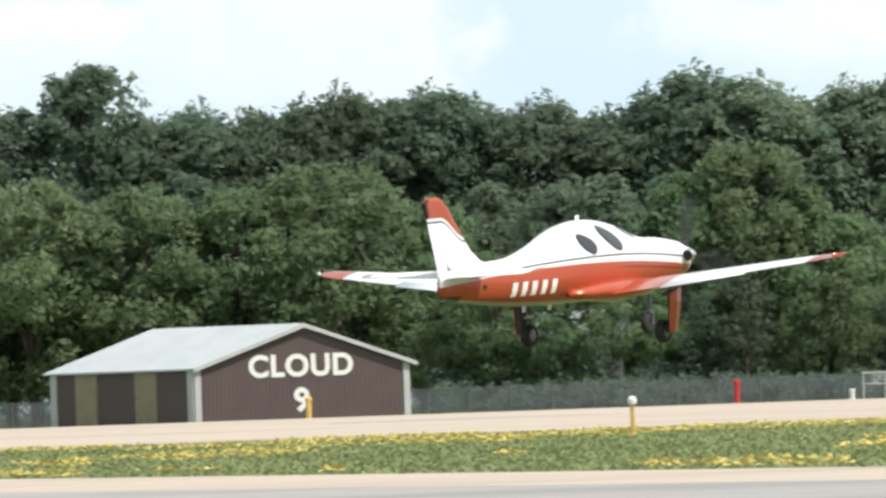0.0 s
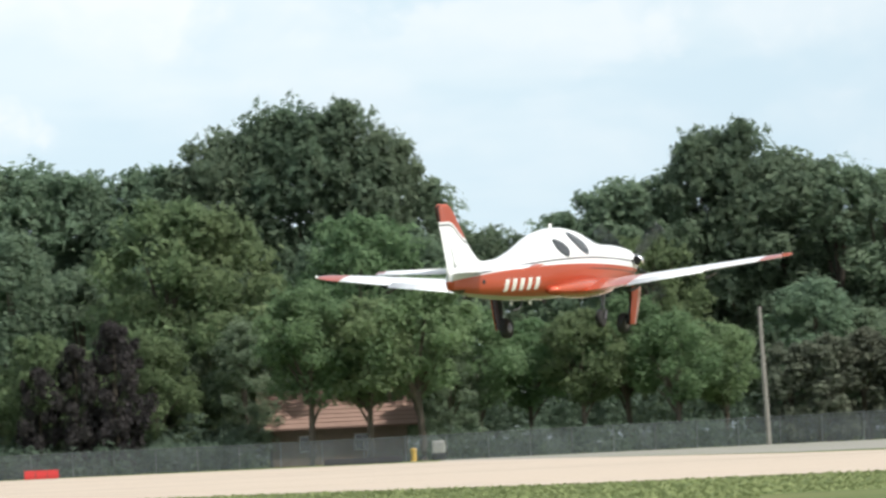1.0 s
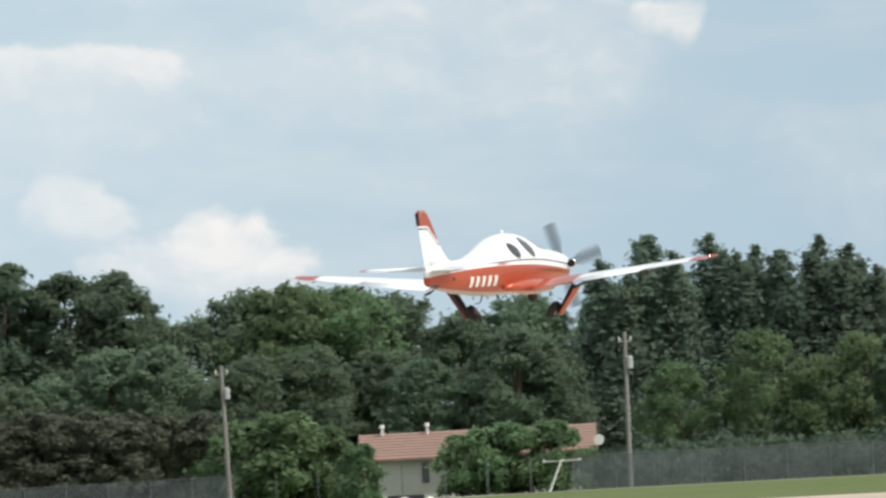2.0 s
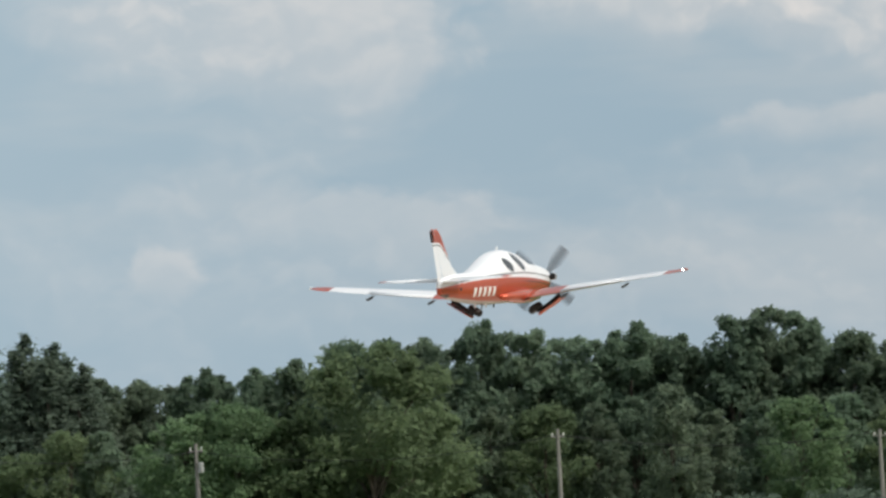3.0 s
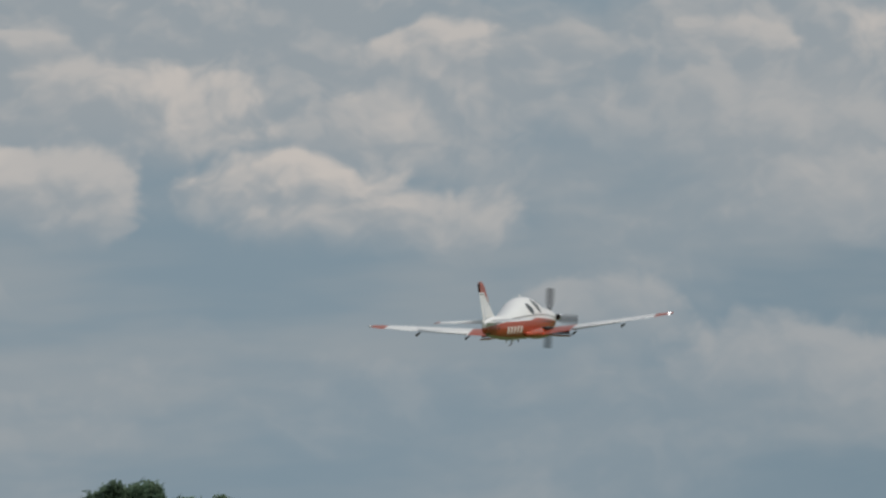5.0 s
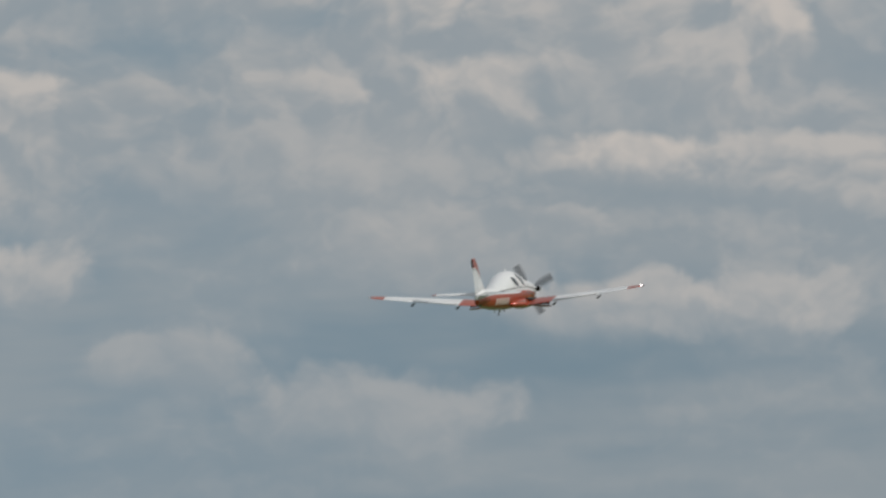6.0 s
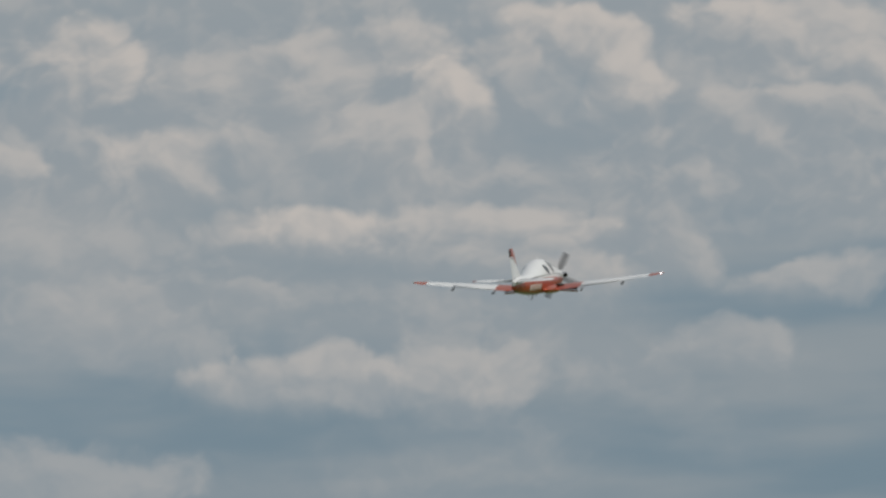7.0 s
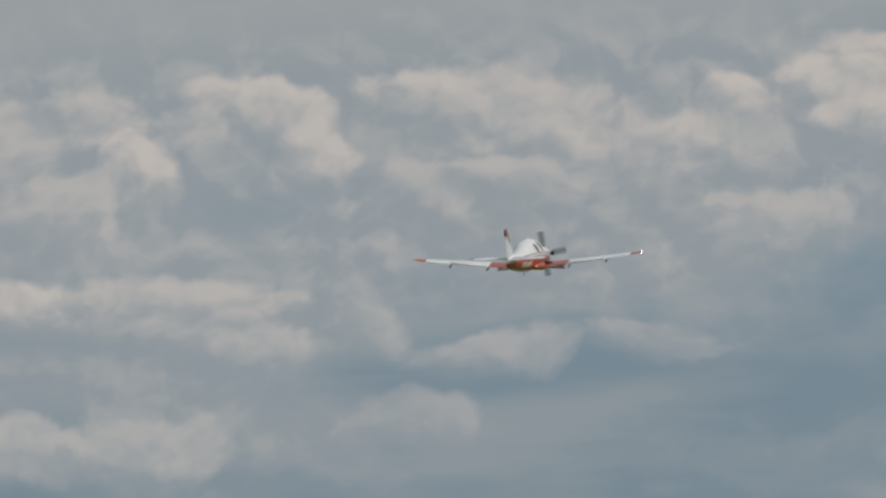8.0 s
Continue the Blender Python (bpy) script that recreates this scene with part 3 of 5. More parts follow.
# ---- aircraft ----
# stations along the fuselage: x, top, bottom, half width, height of the widest point
STATIONS = np.array([
    (-5.02, 0.22, -0.20, 0.07, 0.02), (-4.3, 0.33, -0.32, 0.18, 0.03), (-3.5, 0.37, -0.41, 0.29, 0.02), (-2.5, 0.42, -0.49, 0.42, 0.00),
    (-1.6, 0.62, -0.53, 0.54, 0.00), (-0.8, 0.88, -0.54, 0.62, 0.02), (0.0, 0.96, -0.54, 0.65, 0.04), (0.7, 0.87, -0.53, 0.64, 0.05),
    (1.3, 0.68, -0.50, 0.61, 0.06), (1.8, 0.55, -0.47, 0.57, 0.06), (2.6, 0.49, -0.41, 0.50, 0.06), (3.2, 0.40, -0.30, 0.40, 0.07), (3.55, 0.29, -0.15, 0.24, 0.08),
])


def station(x):
    """Smooth values between the stations (Catmull-Rom)."""
    xs = STATIONS[:, 0]
    i = int(np.clip(np.searchsorted(xs, x) - 1, 0, len(xs) - 2))
    t = (x - xs[i]) / (xs[i + 1] - xs[i])
    p = [STATIONS[int(np.clip(k, 0, len(xs) - 1))][1:] for k in (i - 1, i, i + 1, i + 2)]
    return p[1] + 0.5 * t * (p[2] - p[0] + t * (2 * p[0] - 5 * p[1] + 4 * p[2] - p[3] + t * (3 * (p[1] - p[2]) + p[3] - p[0])))


def skin(x, angle, out=0.0):
    """A point on the fuselage; angle 0 is the port side, 90 the top, 180 the starboard side (degrees)."""
    top, bottom, wide, mid = station(x)
    c, s = math.cos(radians(angle)), math.sin(radians(angle))
    e = 0.92 if s >= 0 else 0.80
    h = (top - mid) if s >= 0 else (mid - bottom)
    y = math.copysign(abs(c) ** e, c) * (wide + out)
    return Vector((x, y, mid + math.copysign(abs(s) ** e, s) * (h + out)))


def side_angle(x, z, starboard):
    top, bottom, wide, mid = station(x)
    s = (z - mid) / (top - mid) if z >= mid else (z - mid) / (mid - bottom)
    s = math.copysign(min(0.999, abs(s)) ** (1 / (0.92 if s >= 0 else 0.80)), s)
    a = math.degrees(math.asin(s))
    return 180 - a if starboard else a


def side_patch(bm, outline, starboard, out):
    """A sheet that follows the fuselage side, inside an outline of (x, z) points around a centre."""
    cx = sum(p[0] for p in outline) / len(outline)
    cz = sum(p[1] for p in outline) / len(outline)
    rings = []
    for f in (1.0, 0.8, 0.5):
        rings.append([bm.verts.new(skin(cx + (x - cx) * f, side_angle(cx + (x - cx) * f, cz + (z - cz) * f, starboard), out * (1 if f < 1 else 0.2))) for x, z in outline])
    n = len(outline)
    for a, b in zip(rings, rings[1:]):
        for k in range(n):
            bm.faces.new((a[k], a[(k + 1) % n], b[(k + 1) % n], b[k]))
    bm.faces.new(rings[-1])


def oval(cx, cz, a, b, tilt, power=2.3, n=28):
    pts = []
    for k in range(n):
        t = 2 * math.pi * k / n
        u = math.copysign(abs(math.cos(t)) ** (2 / power), math.cos(t)) * a
        v = math.copysign(abs(math.sin(t)) ** (2 / power), math.sin(t)) * b
        r = radians(tilt)
        pts.append((cx + u * math.cos(r) - v * math.sin(r), cz + u * math.sin(r) + v * math.cos(r)))
    return pts


def airfoil(chord, thick, n=14, droop=0.0):
    """Closed section, leading edge at x = 0, trailing edge at x = -chord."""
    top, low = [], []
    for k in range(n + 1):
        t = (1 - math.cos(math.pi * k / n)) / 2
        y = 5 * thick * (0.2969 * math.sqrt(t) - 0.126 * t - 0.3516 * t * t + 0.2843 * t ** 3 - 0.1036 * t ** 4)
        camber = 0.02 * (1 - (2 * t - 0.8) ** 2) - droop * max(0, t - 0.7)
        top.append((-t * chord, (camber + y) * chord))
        low.append((-t * chord, (camber - y * 0.85) * chord))
    return top + low[-2:0:-1]


def add_wing(bm, rows, upright=False, set_up=0.0):
    """Lofts sections: (span position, leading edge x, height, chord, thickness, droop)."""
    rings = []
    for s, x, h, chord, thick, droop in rows:
        sec = [(px, pz + (px + chord * 0.35) * math.tan(radians(set_up))) for px, pz in airfoil(chord, thick, droop=droop)]
        rings.append([Vector((x + px, pz, s)) if upright else Vector((x + px, s, h + pz)) for px, pz in sec])
    add_loft(bm, rings)


def build_aircraft():
    plane = tagged(new("airplane"), "white and burnt-orange single-engine turboprop airplane climbing after takeoff", "airplane")

    bm = bm_new()
    rings = [[skin(x, 360 * k / 40) for k in range(40)] for x in np.linspace(-5.02, 3.55, 70)]
    add_loft(bm, rings)
    part("fuselage", bm, M["paint"], plane, "white over metallic orange with dark pinstripe", True)

    # cabin glazing, both sides
    for starboard in (True, False):
        bm = bm_new()
        side_patch(bm, oval(-0.64, 0.53, 0.27, 0.165, -28), starboard, 0.012)
        part("cabin_window", bm, M["glass"], plane, "dark tinted oval window", True)
        bm = bm_new()
        side_patch(bm, oval(0.18, 0.60, 0.375, 0.165, -33), starboard, 0.012)
        part("door_window", bm, M["glass"], plane, "dark tinted slanted window", True)
        bm = bm_new()
        side_patch(bm, oval(0.98, 0.66, 0.30, 0.05, -22), starboard, 0.010)
        part("windshield", bm, M["glass"], plane, "dark raked windshield pane", True)
        # registration as plain bars
        for k in range(5):
            x0 = -2.98 + 0.285 * k if starboard else -1.84 - 0.285 * k
            bm = bm_new()
            w = 0.075
            side_patch(bm, [(x0 + w * c + lean, z) for c, lean, z in ((-1, -0.02, -0.30), (0, -0.02, -0.30), (1, -0.02, -0.30), (1, 0, -0.17), (1, 0.02, -0.04), (0, 0.02, -0.04), (-1, 0.02, -0.04), (-1, 0, -0.17))], starboard, 0.006)
            part("marking_bar", bm, M["letters"], plane, "white marking bar")
        bm = bm_new()
        side_patch(bm, oval(-3.85, -0.06, 0.06, 0.05, 0), starboard, 0.005)
        part("static_port", bm, M["black"], plane)
        # exhaust stack beside the cowling
        side = -1 if starboard else 1
        bm = bm_new()
        pts = [(3.15, side * 0.36, 0.13), (3.12, side * 0.47, 0.13), (3.02, side * 0.54, 0.13), (2.86, side * 0.57, 0.13)]
        add_tube(bm, pts, [0.10, 0.105, 0.105, 0.11], 14)
        stack = part("exhaust_stack", bm, M["chrome"], plane, "polished bent exhaust stack", True)
        # sooty disc, its black also standing for the dark inside of the pipe
        bm = bm_new()
        add_tube(bm, [(2.90, side * 0.565, 0.13), (2.85, side * 0.571, 0.13)], [0.092, 0.092], 14)
        part("exhaust_mouth", bm, M["soot"], stack, "sooty black disc for the hollow exhaust mouth")

    # cowling intake under the spinner
    bm = bm_new()
    add_loft(bm, [[Vector((x, math.cos(a) * w, z + math.sin(a) * h)) for a in (2 * math.pi * k / 20 for k in range(20))]
                  for x, w, h, z in ((3.60, 0.17, 0.07, -0.12), (3.45, 0.19, 0.085, -0.13), (3.0, 0.20, 0.10, -0.24), (2.4, 0.17, 0.08, -0.36))])
    part("intake", bm, M["orange"], plane, "", True)

    # propeller: spinner with four sweeping blades, spinning about the nose
    hub = Vector((3.55, 0.0, 0.08))
    bm = bm_new()
    prof = [(0.0, 0.225), (0.10, 0.215), (0.20, 0.18), (0.30, 0.125), (0.37, 0.06), (0.40, 0.008)]
    add_loft(bm, [[Vector((x, math.cos(a) * r, math.sin(a) * r)) for a in (2 * math.pi * k / 24 for k in range(24))] for x, r in prof])
    prop = part("propeller", bm, M["chrome"], plane, "polished spinner with dark spinning blades", True)
    prop.location = hub
    for k in range(4):
        bm = bm_new()
        rows = []
        for r, w, th in ((0.15, 0.05, 0.04), (0.35, 0.10, 0.03), (0.6, 0.20, 0.022), (0.85, 0.25, 0.016), (1.02, 0.25, 0.010), (1.08, 0.15, 0.006)):
            rows.append([Vector((math.sin(t) * th, math.cos(t) * w, r)) for t in (2 * math.pi * j / 12 for j in range(12))])
        add_loft(bm, rows)
        blade = part("blade", bm, M["smear"], prop, "dark propeller blade blurred by spin", True)
        blade.location = (0.12, 0, 0)
        blade.rotation_euler = (radians(90 * k), 0, 0)

    gear = {}
    # wings with dihedral, orange roots and tips
    for side in (1, -1):
        bm = bm_new()
        rows = [(side * s, x, z, c, th, 0.0) for s, x, z, c, th in (
            (0.30, 1.42, -0.39, 1.75, 0.15), (0.62, 1.32, -0.37, 1.66, 0.15), (1.9, 1.02, -0.25, 1.42, 0.14), (3.4, 0.75, -0.09, 1.14, 0.13),
            (4.6, 0.53, 0.04, 0.92, 0.12), (5.25, 0.40, 0.10, 0.78, 0.11), (5.5, 0.30, 0.135, 0.60, 0.09), (5.6, 0.12, 0.15, 0.34, 0.06))]
        add_wing(bm, rows, set_up=3.0)
        wing = part("wing", bm, M["wing"], plane, "white wing with orange root and tip", True)
        # flap drooped below the trailing edge
        bm = bm_new()
        rows = [(side * s, x, z, c, 0.10, 0.0) for s, x, z, c in ((1.95, -0.10, -0.252, 0.46), (3.75, -0.14, -0.052, 0.40))]
        add_wing(bm, rows, set_up=3.0)
        flap = place_origin(part("flap", bm, M["white"], wing, "white wing flap", True), (-0.11, side * 2.85, -0.185))
        gear["flap_port" if side > 0 else "flap_starboard"] = flap
        bm = bm_new()
        rows = [(side * s, x, z, c, 0.10, 0.1) for s, x, z, c in ((3.85, -0.12, -0.085, 0.29), (4.95, -0.18, 0.045, 0.22))]
        add_wing(bm, rows)
        part("aileron", bm, M["white"], wing, "white aileron", True)
        # hinge fairings under the wing
        for s, z in ((1.98, -0.36), (3.80, -0.16)):
            bm = bm_new()
            add_tube(bm, [(0.10, side * s, z + 0.01), (-0.20, side * s, z - 0.05), (-0.46, side * s, z - 0.09), (-0.52, side * s, z - 0.07)], [0.015, 0.04, 0.035, 0.01], 8)
            part("hinge_fairing", bm, M["black"], wing, "small dark flap hinge fairing")
        # fairing between wing and fuselage
        bm = bm_new()
        rr = []
        for x, w, h in ((1.75, 0.05, 0.05), (1.35, 0.24, 0.15), (0.8, 0.34, 0.20), (0.1, 0.36, 0.21), (-0.5, 0.31, 0.18), (-1.0, 0.20, 0.12), (-1.4, 0.06, 0.05)):
            rr.append([Vector((x, side * (0.52 + math.cos(a) * w), -0.36 + math.sin(a) * h)) for a in (2 * math.pi * k / 18 for k in range(18))])
        add_loft(bm, rr)
        part("wing_fairing", bm, M["orange"], plane, "rounded glossy orange wing fairing", True)
        # lamp at the aft corner of the tip; added thin plate outboard hides it off-axis
        if side < 0:
            bm = bm_new()
            add_box(bm, (-0.46, side * 5.615 - 0.006, 0.115), (-0.12, side * 5.615 + 0.006, 0.185), 0.004)
            part("strobe_shield", bm, M["orange"], wing)
        bm = bm_new()
        bmesh.ops.create_uvsphere(bm, u_segments=12, v_segments=8, radius=0.036, matrix=Matrix.Translation((-0.28, side * 5.565, 0.15)))
        part("tip_light", bm, M["strobe"] if side < 0 else M["white"], wing, "bright white strobe light" if side < 0 else "small tip light")

    # tailplane, elevators
    for side in (1, -1):
        bm = bm_new()
        add_wing(bm, [(side * 0.05, -3.92, 0.21, 0.76, 0.11, 0), (side * 1.75, -4.20, 0.24, 0.52, 0.10, 0), (side * 1.93, -4.30, 0.245, 0.36, 0.06, 0)], set_up=3.0)
        tail = part("tailplane", bm, M["tailplane"], plane, "white tailplane with orange tip", True)
        bm = bm_new()
        add_wing(bm, [(side * 0.10, -4.68, 0.185, 0.36, 0.09, 0), (side * 1.75, -4.71, 0.222, 0.25, 0.08, 0)], set_up=5.0)
        part("elevator", bm, M["white"], tail, "white elevator", True)
    # fin and rudder
    bm = bm_new()
    rows = [(0.30, -3.15, 0, 1.55, 0.05, 0), (0.42, -3.58, 0, 1.16, 0.08, 0), (0.62, -3.90, 0, 0.90, 0.09, 0), (1.0, -4.24, 0, 0.70, 0.09, 0), (1.4, -4.58, 0, 0.52, 0.09, 0), (1.56, -4.76, 0, 0.42, 0.08, 0), (1.64, -4.92, 0, 0.28, 0.05, 0)]
    add_wing(bm, rows, True)
    fin = part("fin", bm, M["fin"], plane, "white fin with orange cap and dark line", True)
    bm = bm_new()
    rows = [(0.04, -4.72, 0, 0.36, 0.12, 0), (0.40, -4.735, 0, 0.38, 0.12, 0), (1.0, -4.92, 0, 0.37, 0.10, 0), (1.4, -5.09, 0, 0.32, 0.10, 0), (1.58, -5.19, 0, 0.25, 0.08, 0), (1.65, -5.20, 0, 0.16, 0.05, 0)]
    add_wing(bm, rows, True)
    part("rudder", bm, M["fin"], fin, "white rudder with orange top", True)

    # dark strip added to shade the cap from astern; a small tail light sits there
    bm = bm_new()
    add_loft(bm, [[Vector((x + dx, dy, z)) for dx, dy in ((0.0, -0.03), (0.06, -0.04), (0.06, 0.04), (0.0, 0.03))] for x, z in ((-5.375, 1.28), (-5.40, 1.40), (-5.435, 1.56), (-5.355, 1.62))])
    part("cap_shade_strip", bm, M["maroon"], fin, "dark strip added behind the rudder cap for its shaded look")

    # antennas and small fittings
    for x, z0, z1, mat in ((-0.05, 0.95, 1.05, "white"), (-2.1, -0.62, -0.50, "white"), (-1.2, -0.63, -0.52, "white"), (-0.55, -0.64, -0.52, "black")):
        bm = bm_new()
        add_wing(bm, [(z0, x, 0, 0.12, 0.2, 0), (z1, x + 0.04, 0, 0.16, 0.2, 0)], True)
        part("blade_antenna", bm, M[mat], plane)
    bm = bm_new()
    add_tube(bm, [(-1.85, -0.12, -0.50), (-1.98, -0.14, -0.62), (-2.15, -0.16, -0.70), (-2.45, -0.17, -0.71)], [0.018, 0.018, 0.018, 0.014], 8)
    part("step", bm, M["steel"], plane, "thin retractable boarding step")

    # landing gear
    for side, key in ((1, "port"), (-1, "starboard")):
        hinge = Vector((0.45, side * 1.58, -0.42))
        bm = bm_new()
        add_tube(bm, [(0.45, side * 1.58, -0.38), (0.44, side * 1.58, -0.80), (0.38, side * 1.57, -1.09), (0.36, side * 1.55, -1.16)], [0.055, 0.05, 0.045, 0.04], 10)
        add_tube(bm, [(0.36, side * 1.60, -1.16), (0.36, side * 1.44, -1.16)], [0.03, 0.03], 8)
        leg = part("main_gear_leg", bm, M["black"], plane, "dark oleo landing gear leg")
        place_origin(leg, hinge)
        bm = bm_new()
        rr = [[Vector((0.36 + math.cos(a) * r, side * y, -1.16 + math.sin(a) * r)) for a in (2 * math.pi * k / 24 for k in range(24))]
              for y, r in ((1.53, 0.13), (1.53, 0.19), (1.50, 0.215), (1.45, 0.22), (1.40, 0.215), (1.37, 0.19), (1.37, 0.13))]
        add_loft(bm, rr)
        wheel = part("wheel", bm, M["rubber"], leg, "black tyre", True)
        wheel.location = -hinge
        bm = bm_new()
        rr = [[Vector((0.36 + math.cos(a) * r, side * y, -1.16 + math.sin(a) * r)) for a in (2 * math.pi * k / 16 for k in range(16))]
              for y, r in ((1.535, 0.02), (1.54, 0.10), (1.52, 0.128), (1.38, 0.128), (1.36, 0.10), (1.365, 0.02))]
        add_loft(bm, rr)
        rim = part("rim", bm, M["steel"], leg, "bare metal wheel rim", True)
        rim.location = -hinge
        bm = bm_new()
        rr = []
        for z, x0, x1, y in ((-0.36, 0.24, 0.66, 1.70), (-0.62, 0.25, 0.64, 1.70), (-0.92, 0.24, 0.58, 1.68), (-1.18, 0.26, 0.50, 1.66)):
            rr.append([Vector((x0, side * y, z)), Vector(((x0 + x1) / 2, side * (y + 0.035), z)), Vector((x1, side * y, z)), Vector((x1, side * (y - 0.02), z)), Vector(((x0 + x1) / 2, side * (y + 0.01), z)), Vector((x0, side * (y - 0.02), z))])
        add_loft(bm, rr)
        door = part("gear_door", bm, M["orange"], leg, "curved orange gear door")
        door.location = -hinge
        # dark sheet added on the door's inner face to stand for its shade
        bm = bm_new()
        add_loft(bm, [[Vector((x0 + 0.02, side * (y - 0.026), z)), Vector(((x0 + x1) / 2, side * (y + 0.002), z)), Vector((x1 - 0.02, side * (y - 0.026), z)),
                       Vector((x1 - 0.02, side * (y - 0.034), z)), Vector(((x0 + x1) / 2, side * (y - 0.008), z)), Vector((x0 + 0.02, side * (y - 0.034), z))]
                      for z, x0, x1, y in ((-0.38, 0.24, 0.66, 1.70), (-0.62, 0.25, 0.64, 1.70), (-0.92, 0.24, 0.58, 1.68), (-1.16, 0.26, 0.50, 1.66))])
        inner_shade = part("door_inner_shade", bm, M["maroon"], leg, "dark sheet for the shaded inside of the gear door")
        inner_shade.location = -hinge
        gear[key] = leg
    hinge = Vector((2.33, 0, -0.38))
    bm = bm_new()
    add_tube(bm, [(2.33, 0, -0.36), (2.31, 0, -0.74), (2.30, 0, -0.88)], [0.045, 0.04, 0.032], 10)
    for s in (1, -1):
        add_tube(bm, [(2.30, 0, -0.86), (2.29, s * 0.10, -0.92), (2.24, s * 0.10, -1.10)], [0.028, 0.026, 0.024], 8)
    leg = part("nose_gear_leg", bm, M["steel"], plane, "metal nose gear fork")
    place_origin(leg, hinge)
    bm = bm_new()
    rr = [[Vector((2.24 + math.cos(a) * r, y, -1.10 + math.sin(a) * r)) for a in (2 * math.pi * k / 22 for k in range(22))]
          for y, r in ((0.065, 0.10), (0.065, 0.16), (0.03, 0.185), (-0.03, 0.185), (-0.065, 0.16), (-0.065, 0.10))]
    add_loft(bm, rr)
    wheel = part("wheel", bm, M["rubber"], leg, "black nose tyre", True)
    wheel.location = -hinge
    gear["nose"] = leg
    return plane, prop, gear


# ---- trees ----
def leaf_sheet(name, centres, radii, per, size, rng, spiky=0.0):
    """Many small leaf quads gathered in clumps, turned mostly outward from each clump."""
    total = len(centres) * per
    c = np.repeat(np.asarray(centres), per, axis=0)
    r = np.repeat(np.asarray(radii), per)
    d = rng.normal(size=(total, 3))
    d /= np.linalg.norm(d, axis=1)[:, None]
    d[:, 2] = d[:, 2] * 0.9 + 0.12
    rad = r * np.where(rng.uniform(0, 1, total) < 0.2, rng.uniform(1.0, 1.35, total), rng.uniform(0.55, 1.0, total))
    if spiky:
        rad = r * rng.uniform(0.15, spiky, total)
    p = c + d * rad[:, None] * np.array([1.0, 1.0, 1.5 if spiky else 0.8])
    nrm = d * 1.0 + rng.normal(size=(total, 3)) * (0.7 if spiky else 0.75) + np.array([0, 0, 0.3])
    nrm /= np.linalg.norm(nrm, axis=1)[:, None]
    ref = rng.normal(size=(total, 3))
    a = np.cross(nrm, ref)
    a /= np.linalg.norm(a, axis=1)[:, None]
    b = np.cross(nrm, a)
    s = size * rng.uniform(0.6, 1.45, total)[:, None]
    verts = np.stack([p - a * s, p + b * s * 1.1, p + a * s], 1).reshape(-1, 3)
    me = bpy.data.meshes.new(name)
    me.vertices.add(total * 3)
    me.vertices.foreach_set("co", verts.ravel())
    me.loops.add(total * 3)
    me.loops.foreach_set("vertex_index", np.arange(total * 3))
    me.polygons.add(total)
    me.polygons.foreach_set("loop_start", np.arange(total) * 3)
    me.polygons.foreach_set("loop_total", np.full(total, 3))
    me.update()
    return me


